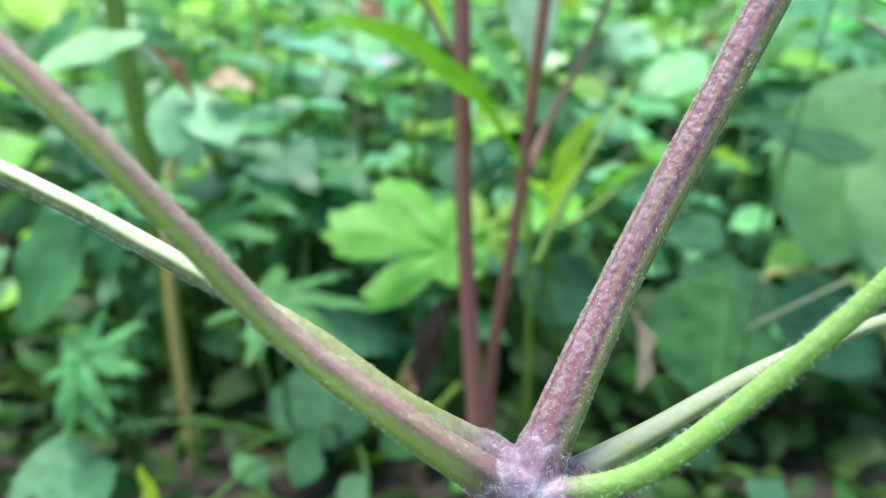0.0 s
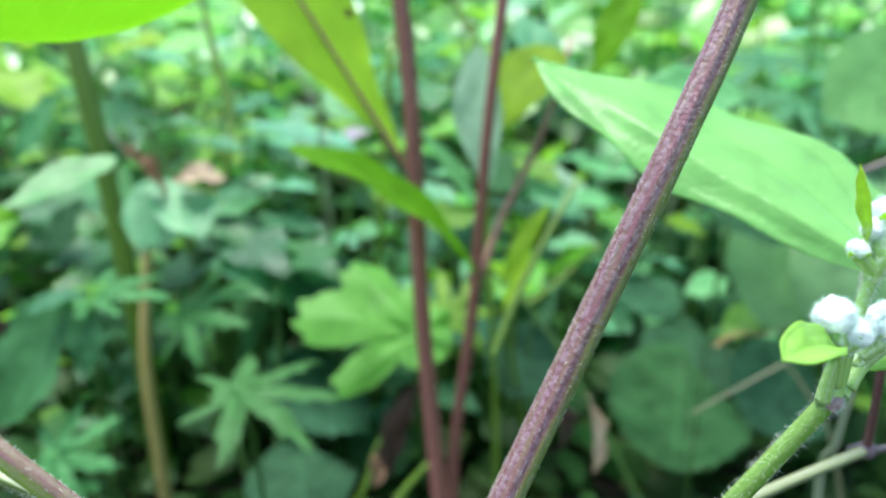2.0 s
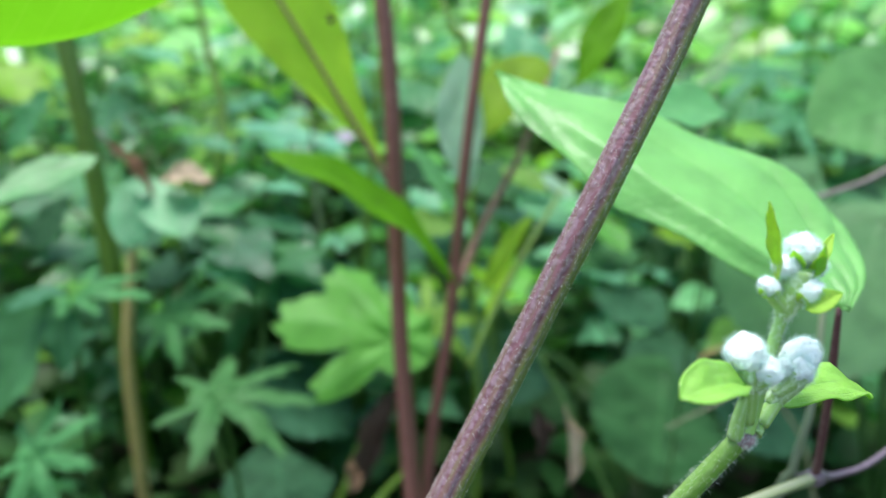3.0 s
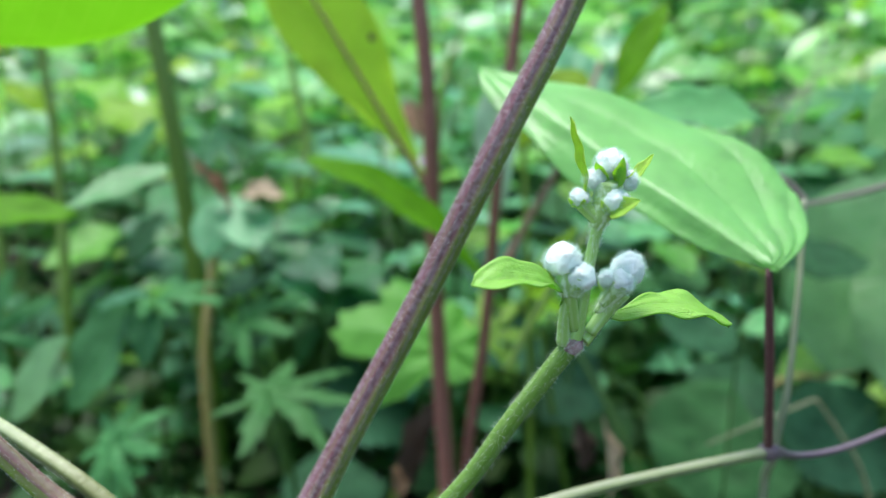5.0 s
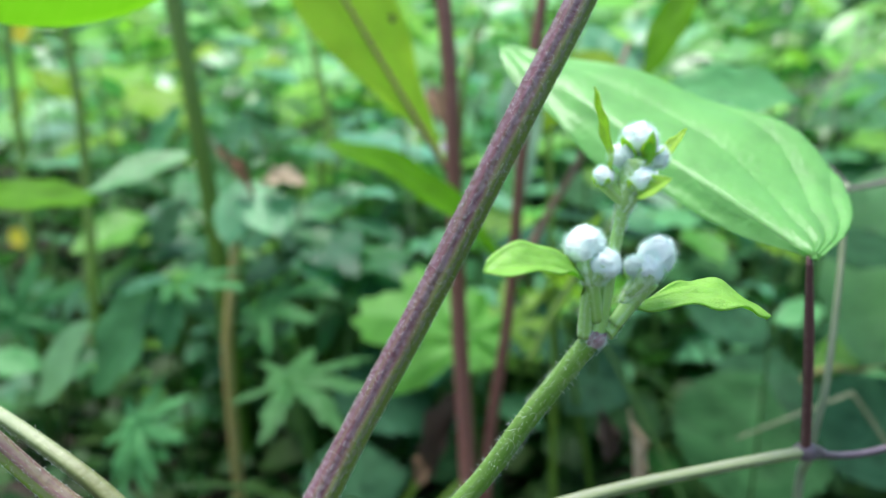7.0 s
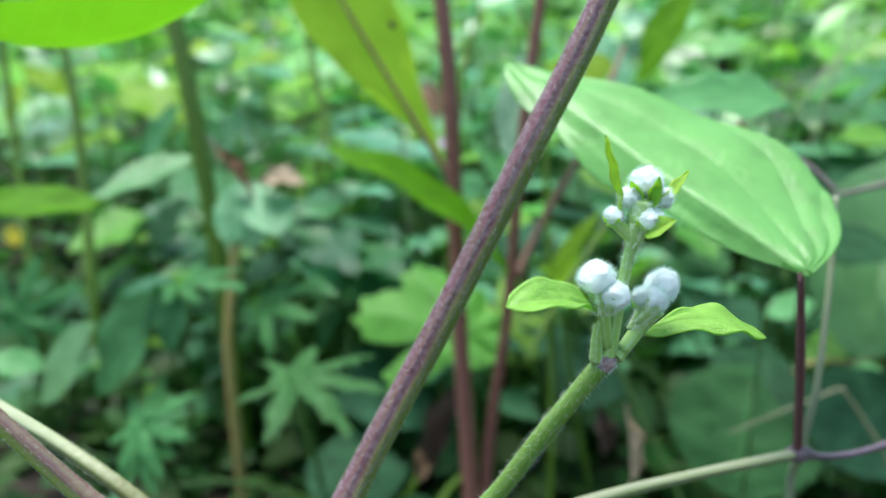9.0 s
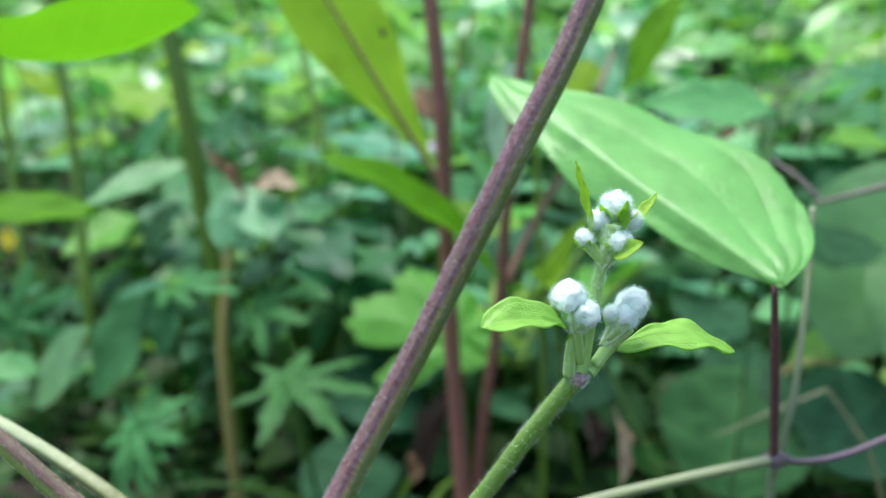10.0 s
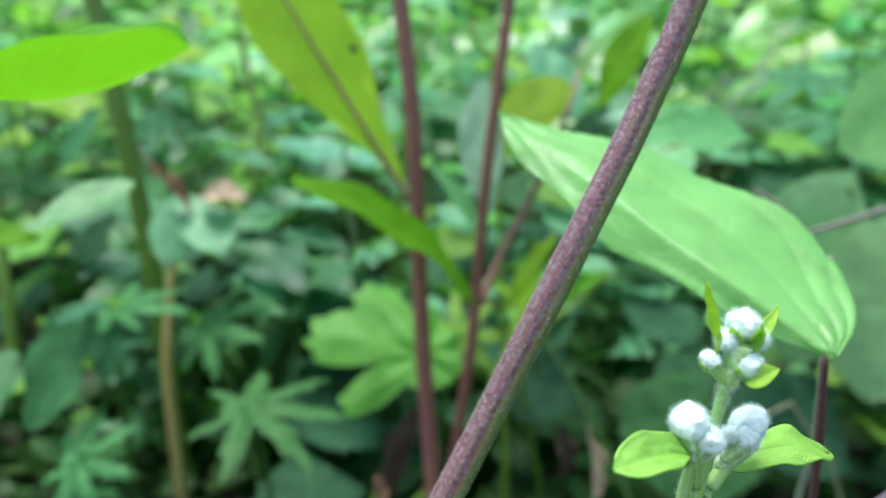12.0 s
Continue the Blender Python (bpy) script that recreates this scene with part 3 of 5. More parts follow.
def build_vine():
    vine = thing("climbing_vine", (-0.062, 0.120, 0.0), "hairy purple-green vine with woolly white buds and one broad leaf", "vine")
    main = part("main_stem", tube(MAIN, MAIN_R, 64, 8, 0.055, 14), purple_stem, vine, "ribbed purple stem with short white hairs")
    part("hair", hair_tube(MAIN, MAIN_R, 11000, 0.00048, 0.000023, 1.6, 14, seed=3, ribs=8), hair_white, main, "short white hairs")
    part("root_stem", tube(ROOT, [0.0028, 0.0026, 0.0025, 0.0026], 20, 7, 0.05), purple_green_stem, vine, "lower stem rising from the soil")
    thick = part("side_branch", tube(THICK_L, THICK_R, 28, 6, 0.06, 14), purple_green_stem, vine, "hairy branch, purple above and green below")
    part("hair", hair_tube(THICK_L, THICK_R, 3600, 0.00042, 0.000020, 1.2, 14, 0.2, 4, ribs=6), hair_white, thick, "short white hairs")
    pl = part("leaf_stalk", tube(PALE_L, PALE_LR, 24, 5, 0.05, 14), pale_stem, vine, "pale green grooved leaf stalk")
    part("hair", hair_tube(PALE_L, PALE_LR, 2200, 0.0005, 0.000015, 0.8, 14, 0.8, 5), hair_white, pl, "short white hairs")
    hs = part("flower_stalk", tube(HAIRY, HAIRY_R, 26, 6, 0.05, 16), green_stem, vine, "green flower stalk covered in fine hairs")
    part("hair", hair_tube(HAIRY, HAIRY_R, 2000, 0.00070, 0.000013, 0.6, 16, 0.0, 6), hair_white, hs, "fine spreading white hairs")
    part("side_branch", tube(PALE_R, PALE_RR, 22, 5, 0.05, 14), pale_branch, vine, "pale green smooth branch")
    part("petiole", tube([PED, (0.0402, 0.1250, 0.2120), LEAF_BASE], [0.0009, 0.00078, 0.00085, 0.0005], 16, 5, 0.06), dark_petiole, vine, "dark wine-red leaf stalk")
    part("joint", tube([(0.0417, 0.1343, 0.1923), PED, (0.0467, 0.1352, 0.1923)], [0.0010, 0.0019, 0.0011], 16), lilac_stem, vine, "swollen lilac joint")
    part("side_branch", tube([PED, (0.0508, 0.1369, 0.1913), (0.0607, 0.1419, 0.1913), (0.0792, 0.1558, 0.1922)], [0.0010, 0.0007, 0.0007, 0.0006], 14), lilac_stem, vine, "thin lilac branch")
    # the swollen joint where all branches meet, one skin that flares into each of them
    n = Vector(NODE)
    bm = bmesh.new()
    bmesh.ops.create_icosphere(bm, subdivisions=3, radius=0.0030, matrix=Matrix.Translation(n + Vector((0.0002, 0, 0))) @ Matrix.Diagonal((1.25, 0.95, 0.85, 1)))
    holder = bpy.data.meshes.new("joint")
    tops = []
    for branch, radii in ((MAIN, MAIN_R), (THICK_L[::-1], THICK_R[::-1]), (PALE_L[::-1], PALE_LR[::-1]), (HAIRY, HAIRY_R), (PALE_R, PALE_RR), (ROOT[::-1], [0.0026, 0.0025])):
        line = smooth_line(branch, 14)
        length, keep = 0.0, [n]
        for p, q in zip(line, line[1:]):
            length += (q - p).length
            if length > 0.0025 * len(keep) and length < 0.0075:
                keep.append(q)
        r = radii[0]
        slope = (radii[1] - radii[0]) / (Vector(branch[1]) - Vector(branch[0])).length
        flared = [max(r + slope * 0.0025 * k, 0.0012) * (1.18, 1.08, 0.97, 0.86, 0.8)[min(k, 4)] for k in range(len(keep))]
        tops.append((keep, flared))
        limb = tube(keep, flared, 20, 7, 0.05, 5)
        limb.to_mesh(holder)
        bm.from_mesh(holder)
        limb.free()
    joint = part("joint", bm, node_mottled, vine, "swollen purple joint with white down")
    for f in joint.data.polygons:
        f.use_smooth = True
    skin = joint.modifiers.new("skin", "REMESH")
    skin.mode, skin.voxel_size, skin.use_smooth_shade = "VOXEL", 0.00028, True
    even = joint.modifiers.new("even", "SMOOTH")
    even.factor, even.iterations = 0.6, 9
    for k, (keep, flared) in enumerate(tops):
        part("hair", hair_tube(keep, [q * 1.02 for q in flared], 650 if k != 5 else 200, 0.00050, 0.000013, 1.8, 5, 0, 30 + k, (0.0, 0.8)), hair_white, joint, "dense white down")
    part("hair", hair_tube([n + Vector((-0.0035, -0.0006, 0.0004)), n + Vector((0.0045, -0.0006, 0.0004))], [0.0022, 0.0030, 0.0022], 1500, 0.0007, 0.000017, 1.5, 8, 0, 8), hair_white, joint, "dense white down")
    return vine


vine = build_vine()


def broad_base(half, peak):
    """Half width of a leaf with a broad, almost straight base and a long pointed tip."""
    tail = ovate(half, peak, 0.5)
    return lambda u: tail(u) if u > peak else max(0.004, half * (1 - (1 - max(u, 0.0) / peak) ** 2.4) ** 0.5)


def build_big_leaf(vine):
    bm = blade(broad_base(0.30, 0.32), 96, 26, fold=0.27, droop=-0.02, wave=0.010, teeth=22, bite=0.016, heart=0.02, seed=2.3, thick=0.004, hang=2.3, near=0.18, quilt=0.006)
    m = laid(LEAF_BASE, (-0.0185, 0.1721, 0.2737), (0.285, -0.39, 0.875))
    leaf = part("leaf", bm, big_leaf_green, vine, "broad pointed light green leaf with arching veins", m)
    part("midrib", tube([m @ Vector((0, u, 0.02 * u * u)) for u in (0.01, 0.3, 0.6, 0.95)], [0.00016, 0.00007, 0.00003], 8, steps=6, cap=False), vein_pale, leaf)


build_big_leaf(vine)


def build_shoot(vine):
    """The flowering tip: two bracts, eight woolly buds, small pointed bracts; local millimetres: x right, y away, z up."""
    m = pose(*SHOOT, -8.1, 0, 10.8)

    def w(p):
        return m @ (Vector(p) * 0.001)

    axis_pts = [w(p) for p in ((-0.19, 0.00, -0.45), (0.52, -0.80, 2.63), (1.38, -2.20, 8.67), (2.12, -3.40, 13.28), (3.00, -4.20, 15.66))]
    axis = part("bud_stalk", tube(axis_pts, [0.0010, 0.00075, 0.00064, 0.00066, 0.0008], 20, 6, 0.05), bud_stem, vine, "downy green flowering tip")
    part("hair", hair_tube(axis_pts, [0.0010, 0.00075, 0.00064, 0.00066, 0.0008], 380, 0.00045, 0.000011, 0.6, 10, 0, 11), hair_white, axis, "fine white hairs")
    part("hair", hair_tube(axis_pts, [0.0010, 0.00075, 0.00064, 0.00066, 0.0008], 240, 0.0006, 0.000014, 1.0, 10, 0, 12, (0.62, 0.85)), hair_white, axis, "white down")
    # the ring at the joint
    ring_pts = [w(p) for p in ((-0.60, 0.20, -1.18), (-0.13, 0.00, -0.32), (0.15, -0.20, 0.47))]
    part("joint", tube(ring_pts, [0.0010, 0.00130, 0.0010], 20, steps=6), node_purple, axis, "purple joint")
    part("hair", hair_tube(ring_pts, [0.0010, 0.00130, 0.0010], 620, 0.0005, 0.000015, 1.2, 6, 0, 13), hair_white, axis, "white down")

    def bract(stalk, base, tip, up, half, peak, arch, fold, label, seed, blunt=0.7):
        sp = [w(p) for p in stalk]
        part("stalk", tube(sp, [0.0009, 0.0007, 0.0006], 14, steps=6), bud_stem, axis)
        part("hair", hair_tube(sp, [0.0009, 0.0007, 0.0006], 180, 0.0005, 0.000013, 0.6, 6, 0, seed), hair_white, axis)
        pl = laid(w(base), w(tip), m.to_3x3() @ Vector(up))
        part("bract", blade(ovate(half, peak, blunt), 24, 8, fold, 0.0, 0.02, 0, 0, 0, 0, seed, 0.012, arch), bract_green, axis, label, pl)

    bract([(-1.22, 0.00, -0.19), (-1.40, -1.20, 2.67), (-1.10, -2.40, 5.69)], (-0.97, -2.40, 5.57), (-12.95, -9.00, 7.36), (-0.10, -0.65, 0.76), 0.18, 0.66, 0.12, 0.45, "small spoon-shaped fresh green bract", 21, 1.0)
    bract([(1.09, 0.00, 0.00), (2.72, 0.60, 1.54), (4.83, 1.20, 3.44)], (3.93, 1.00, 2.93), (22.79, 8.00, 0.90), (0.15, -0.50, 0.85), 0.145, 0.54, 0.13, 0.12, "small fresh green bract with wavy surface", 22, 0.6)

    def bud(at, r, squash, seed, lean):
        bm = bmesh.new()
        bmesh.ops.create_icosphere(bm, subdivisions=4, radius=1.0)
        for v in bm.verts:
            d = v.co.copy()
            v.co *= 1 + 0.24 * noise.noise(d * 1.7 + Vector((seed, 0, 0))) + 0.17 * noise.noise(d * 5 + Vector((0, seed, 0))) + 0.05 * noise.noise(d * 16)
            v.co.z *= squash
        for f in bm.faces:
            f.smooth = True
        pl = Matrix.Translation(w(at)) @ pose(0, 0, 0, lean[0], lean[1], 0) @ Matrix.Scale(r * 0.00085, 4)
        part("bud", bm, wool_white, axis, "round bud in dense white wool", pl)
        rng = random.Random(seed)
        hb = bmesh.new()
        for _ in range(int(1100 * r)):
            d = Vector((rng.gauss(0, 1), rng.gauss(0, 1), rng.gauss(0, 1))).normalized()
            root = Vector((d.x, d.y, d.z * squash)) * 0.98
            s = (d + Vector((rng.gauss(0, 0.7), rng.gauss(0, 0.7), rng.gauss(0, 0.7)))).normalized()
            ln = 0.26 * rng.uniform(0.4, 1.6) / max(r * 0.5, 0.8)
            spike(hb, root, root + s * ln * 0.6, root + s * ln + d * ln * 0.3, 0.013 / r)
        part("wool", hb, wool_fibre, axis, "loose white wool", pl)

    bud((3.59, -4.90, 20.77), 2.05, 0.9, 1, (10, 5))
    bud((1.81, -4.80, 19.16), 1.45, 1.0, 2, (0, -10))
    bud((5.61, -4.20, 19.00), 1.35, 1.0, 3, (0, 20))
    bud((3.69, -5.60, 16.49), 1.65, 0.95, 4, (20, 0))
    bud((0.04, -4.40, 16.97), 1.15, 1.2, 5, (0, -40))
    bud((-1.80, -2.90, 9.9), 2.45, 0.86, 6, (10, -20))
    bud((0.10, -3.40, 7.96), 1.95, 0.95, 7, (15, 15))
    bud((6.42, -1.00, 8.66), 2.15, 1.15, 8, (10, 30))
    bud((5.43, -2.20, 7.30), 1.60, 1.0, 9, (20, 10))
    bud((3.91, -1.40, 7.53), 1.20, 1.1, 10, (0, -20))

    def sepal(base, tip, up, half, droop, seed, label="narrow pointed green bract"):
        part("bract", blade(ovate(half, 0.4, 0.6), 14, 4, 0.5, droop, 0.02, seed=seed, thick=0.015), sepal_green, axis, label, laid(w(base), w(tip), m.to_3x3() @ Vector(up)))

    sepal((0.60, -4.60, 17.54), (0.45, -5.40, 26.0), (-0.85, -0.5, 0.1), 0.085, -0.26, 1)
    sepal((3.98, -6.20, 18.02), (4.20, -7.60, 21.21), (-0.3, -0.9, 0.1), 0.17, 0.05, 2)
    sepal((2.80, -6.20, 14.72), (5.63, -8.00, 16.54), (-0.45, -0.75, 0.5), 0.34, 0.12, 3, "small green bract under a bud")
    sepal((5.49, -4.00, 18.11), (9.27, -2.60, 22.18), (-0.5, -0.7, 0.4), 0.13, 0.0, 4)
    sepal((1.01, -4.40, 15.64), (-1.13, -4.80, 15.91), (-0.2, -0.6, 0.8), 0.24, -0.05, 5, "small green bract under a bud")
    sepal((-2.25, -2.60, 7.44), (-5.05, -3.40, 8.56), (-0.2, -0.5, 0.8), 0.3, -0.05, 6, "small green bract under a bud")
    sepal((-1.07, -3.40, 6.23), (0.60, -4.60, 7.12), (0.1, -0.5, 0.8), 0.3, 0.05, 7, "small green bract under a bud")
    sepal((4.03, -0.50, 5.47), (3.03, -0.90, 7.90), (-0.8, -0.5, 0.2), 0.22, 0.0, 8, "small green bract under a bud")
    # small green sepals clasping the lower half of each larger bud
    def calyx(at, r, count, seed):
        rng = random.Random(seed)
        c = Vector(at)
        for k in range(count):
            a = 2 * math.pi * (k + rng.uniform(-0.2, 0.2)) / count
            out = Vector((math.cos(a), math.sin(a), 0))
            foot = c + out * r * 0.35 + Vector((0, 0, -r * 0.98))
            tip = c + out * r * rng.uniform(1.02, 1.18) + Vector((0, 0, r * rng.uniform(-0.25, 0.2)))
            sepal(foot, tip, out + Vector((0, 0, 0.3)), 0.30, -0.18, seed + k, "small green sepal under a bud")

    def cup(points, radii, seed):
        line = [w(p) for p in points]
        c = part("calyx", tube(line, radii, 18, steps=6), downy_green, axis, "pale green calyx under white down")
        part("hair", hair_tube(line, radii, 420, 0.0006, 0.000013, 1.3, 6, 0, seed), hair_white, c, "white down")

    cup([(-1.20, -2.70, 5.6), (-1.45, -2.90, 7.3), (-1.75, -2.95, 9.5)], [0.0008, 0.0012, 0.0013], 71)
    cup([(-0.95, -2.90, 5.8), (-0.45, -3.20, 6.8), (-0.05, -3.40, 7.8)], [0.0007, 0.0011, 0.0014], 72)
    cup([(3.30, 0.10, 3.2), (4.80, -0.70, 5.6), (6.10, -1.00, 7.9)], [0.0009, 0.0013, 0.0016], 73)
    cup([(3.60, -0.50, 4.4), (4.80, -1.60, 5.9), (5.35, -2.10, 7.0)], [0.0008, 0.0011, 0.0013], 74)
    cup([(2.05, -3.50, 13.6), (2.80, -4.40, 15.8), (3.30, -4.80, 18.6)], [0.0008, 0.0013, 0.0017], 75)
    calyx((3.59, -4.90, 20.77), 2.1, 5, 40)
    calyx((3.69, -5.60, 16.49), 1.55, 5, 50)
    calyx((0.04, -4.40, 16.97), 1.1, 4, 60)
    # short stalks that carry the lower bud pairs
    part("stalk", tube([w(p) for p in ((-0.07, -0.60, 1.66), (-0.80, -2.20, 4.93), (-1.31, -2.80, 7.56))], [0.0008, 0.0008, 0.0013], 14, steps=6), bud_stem, axis)
    part("stalk", tube([w(p) for p in ((1.87, -0.20, 0.98), (3.79, -0.20, 3.54), (5.41, -1.20, 6.14))], [0.0008, 0.0009, 0.0014], 14, steps=6), bud_stem, axis)
    part("stalk", tube([w(p) for p in ((2.57, -4.00, 14.77), (3.07, -4.40, 16.67), (3.59, -4.70, 18.93))], [0.0011, 0.0017, 0.0012], 14, steps=6), bud_stem, axis)
    part("stalk", tube([w(p) for p in ((2.33, -4.00, 14.28), (0.88, -4.20, 15.66), (0.10, -4.40, 16.55))], [0.0008, 0.0008, 0.0009], 12, steps=6), bud_stem, axis)


build_shoot(vine)

# ---- leaf shapes shared by the undergrowth ----
palm_lobes = [(0, 1.0, 27), (45, 0.97, 27), (-45, 0.97, 27), (92, 0.9, 28), (-92, 0.9, 28), (140, 0.66, 26), (-140, 0.66, 26)]
droop_lobes = [(0, 1.0, 24), (44, 0.95, 24), (-44, 0.86, 24), (90, 0.62, 24), (-90, 0.6, 24), (140, 0.42, 24), (-140, 0.42, 24)]
maple_lobes = [(2, 1.0, 33), (40, 0.86, 33), (-46, 0.80, 24), (84, 0.50, 36), (133, 0.36, 36), (-125, 0.22, 36)]
PALM = mesh_of("palm_blade", lobed(palm_lobes, 200, 7, 0.25, 1.05, 52, 0.30, 0.08, 0.07, 1), palm_leaf)
PALM_FRESH = mesh_of("palm_blade", lobed(palm_lobes, 140, 6, 0.24, 1.3, 40, 0.34, 0.15, 0.05, 5), fresh_leaf)
ROUND_SOFT = mesh_of("round_blade", blade(ovate(0.42, 0.40, 0.55), 24, 8, 0.08, 0.10, 0.010, 14, 0.06, 0.12, 0, 4), soft_leaf)
tri_lobes = [(0, 1.0, 26), (42, 0.82, 25), (-42, 0.82, 25), (90, 0.5, 24), (-90, 0.5, 24)]
TRI_MINT = mesh_of("cut_blade", lobed(tri_lobes, 120, 6, 0.16, 1.6, 34, 0.28, 0.1, 0.08, 3), mint_leaf)
TRI_BLUE = mesh_of("cut_blade", lobed(tri_lobes, 120, 6, 0.16, 1.6, 34, 0.28, 0.1, 0.08, 7), blue_leaf)
ROUND_MINT = mesh_of("round_blade", blade(ovate(0.40, 0.38, 0.55), 22, 8, 0.08, 0.10, 0.008, 9, 0.16, 0.10, 0, 6), mint_leaf)
OVAL_MINT = mesh_of("oval_blade", blade(ovate(0.27, 0.38, 0.65), 18, 6, 0.12, 0.16, 0.012, 11, 0.24, 0.0, 0, 7), mint_leaf)
LEAFLET = mesh_of("toothed_blade", blade(ovate(0.34, 0.42, 0.7), 36, 7, 0.25, 0.10, 0.02, 14, 0.16, 0.0, 0, 3), palm_leaf)
PALM_DROOP = mesh_of("palm_blade", lobed(droop_lobes, 140, 6, 0.22, 1.5, 42, 0.26, 0.12, 0.08, 9), palm_leaf)
MAPLE = mesh_of("maple_blade", lobed(maple_lobes, 140, 7, 0.30, 2.6, 30, 0.12, 0.1, 0.07, 2), lobed_leaf)
ROUND_MID = mesh_of("round_blade", blade(ovate(0.42, 0.40, 0.55), 24, 8, 0.08, 0.10, 0.010, 14, 0.06, 0.12, 0, 4), mid_leaf)
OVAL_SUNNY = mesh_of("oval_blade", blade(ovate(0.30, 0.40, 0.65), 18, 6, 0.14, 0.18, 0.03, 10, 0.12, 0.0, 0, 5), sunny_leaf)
LIME_LONG = mesh_of("lance_blade", blade(ovate(0.16, 0.72, 1.6), 40, 8, 0.10, 0.02, 0.012, 0, 0, 0, 0, 5), lime_leaf)
OLIVE_LONG = mesh_of("lance_blade", blade(ovate(0.115, 0.55, 0.75), 30, 8, 0.20, 0.0, 0.010, 0, 0, 0, 0, 8, 0.0, 0.11), olive_leaf)
ROUND = mesh_of("round_blade", blade(ovate(0.46, 0.42, 0.5), 30, 8, 0.10, 0.12, 0.02, 10, 0.14, 0.16, 0, 3), shaded_round_leaf)
ROUND_BLUE = mesh_of("round_blade", blade(ovate(0.40, 0.38, 0.55), 20, 8, 0.10, 0.16, 0.008, 11, 0.16, 0.12, 0, 6), blue_leaf)
OVAL_FRESH = mesh_of("oval_blade", blade(ovate(0.30, 0.38, 0.65), 18, 6, 0.14, 0.16, 0.02, 14, 0.10, 0.0, 0, 4), fresh_leaf)
OVAL_SOFT = mesh_of("oval_blade", blade(ovate(0.30, 0.38, 0.65), 18, 6, 0.14, 0.16, 0.02, 14, 0.10, 0.0, 0, 4), soft_mint)
OVAL_LIME = mesh_of("oval_blade", blade(ovate(0.22, 0.56, 0.68), 28, 8, 1.0, 0.0, 0.010, 0, 0, 0.0, 0, 4, arch=-0.12), lime_smooth)
OVAL_BLUE = mesh_of("oval_blade", blade(ovate(0.27, 0.36, 0.65), 18, 6, 0.14, 0.20, 0.02, 11, 0.24, 0.0, 0, 7), blue_leaf)
LANCE_LIME = mesh_of("lance_blade", blade(ovate(0.17, 0.50, 0.8), 30, 6, 0.10, 0.02, 0.020, 0, 0, 0, 0, 5), lime_leaf)
LANCE_OLIVE = mesh_of("lance_blade", blade(ovate(0.17, 0.5, 0.8), 24, 6, 0.15, 0.08, 0.012, 0, 0, 0, 0, 8), olive_leaf)
OVAL_OLIVE = mesh_of("oval_blade", blade(ovate(0.26, 0.62, 0.8), 24, 6, 0.15, 0.10, 0.012, 0, 0, 0, 0, 8), olive_leaf)
LANCE_PALE = mesh_of("lance_blade", blade(ovate(0.20, 0.5, 0.7), 20, 6, 0.12, 0.06, 0.012, 0, 0, 0, 0, 9), pale_leaf)

LANCE_SILVER = mesh_of("lance_blade", blade(ovate(0.20, 0.5, 0.7), 20, 6, 0.12, 0.06, 0.012, 0, 0, 0, 0, 9), silver_leaf)


# ---- the two wine-red stalks ----
def build_red_plant(name, line, radii, mat, label, group):
    p = thing(name, (line[-1][0], line[-1][1], 0.0), label, "plant", group)
    part("stem", tube(line, radii, 18, 5, 0.04, 12), mat, p)
    return p


STEM_A = [(-0.066, 0.298, 0.43), (-0.0600, 0.2950, 0.36), (-0.0521, 0.2945, 0.2785), (-0.0500, 0.3000, 0.1726), (-0.0440, 0.2950, 0.0707), (-0.041, 0.293, -0.01)]
STEM_B = [(-0.004, 0.286, 0.40), (-0.0104, 0.2881, 0.3323), (-0.0204, 0.2908, 0.2569), (-0.0278, 0.3002, 0.1767), (-0.0380, 0.3050, 0.0998), (-0.040, 0.302, -0.01)]
plant_a = build_red_plant("red_stalk_plant", STEM_A, [0.0030, 0.0032, 0.0034, 0.0036, 0.0040, 0.0046], wine_stem, "tall wine-red stalk with long yellowish-green leaves", "wine-red stalks")
plant_b = build_red_plant("red_stalk_plant", STEM_B, [0.0020, 0.0022, 0.0023, 0.0024, 0.0027, 0.0034], wine_stem, "slim wine-red forked stalk with oval leaves", "wine-red stalks")


def leaf_on(plant, mesh, base, tip, up, width=1.0, label="", size=None):
    return part("leaf", mesh, None, plant, label, laid(base, tip, up, width, size))


# leaves of the thick stalk
leaf = leaf_on(plant_a, LIME_LONG, (-0.0517, 0.3, 0.2357), (-0.1149, 0.283, 0.3464), (0.25, -0.8, 0.45), 1.0, "long yellow-green leaf with a brownish midrib and one dark spot")
part("midrib", tube([(-0.0517, 0.2978, 0.2362), (-0.0726, 0.2922, 0.2727), (-0.0934, 0.2866, 0.3093), (-0.113, 0.2813, 0.3436)], [0.0014, 0.0010, 0.0008, 0.0004], 8), rust_stem, leaf, "brownish midrib")
part("spot", blade(ovate(0.4, 0.5, 0.6), 6, 3, 0.0, 0.0, 0.02), dry_brown, leaf, "small dark spot", laid((-0.0747, 0.284, 0.3056), (-0.0737, 0.284, 0.3019), (0.25, -0.8, 0.45)))
leaf_on(plant_b, OLIVE_LONG, (-0.0271, 0.291, 0.1964), (-0.0971, 0.262, 0.2534), (0.40, -0.42, 0.80), 1.0, "long hanging olive-green leaf")
leaf_on(plant_b, LANCE_SILVER, (-0.0227, 0.3014, 0.2305), (-0.0245, 0.3073, 0.2939), (-0.45, -0.65, 0.5), 0.95, "pale grey-green oval leaf seen from below")
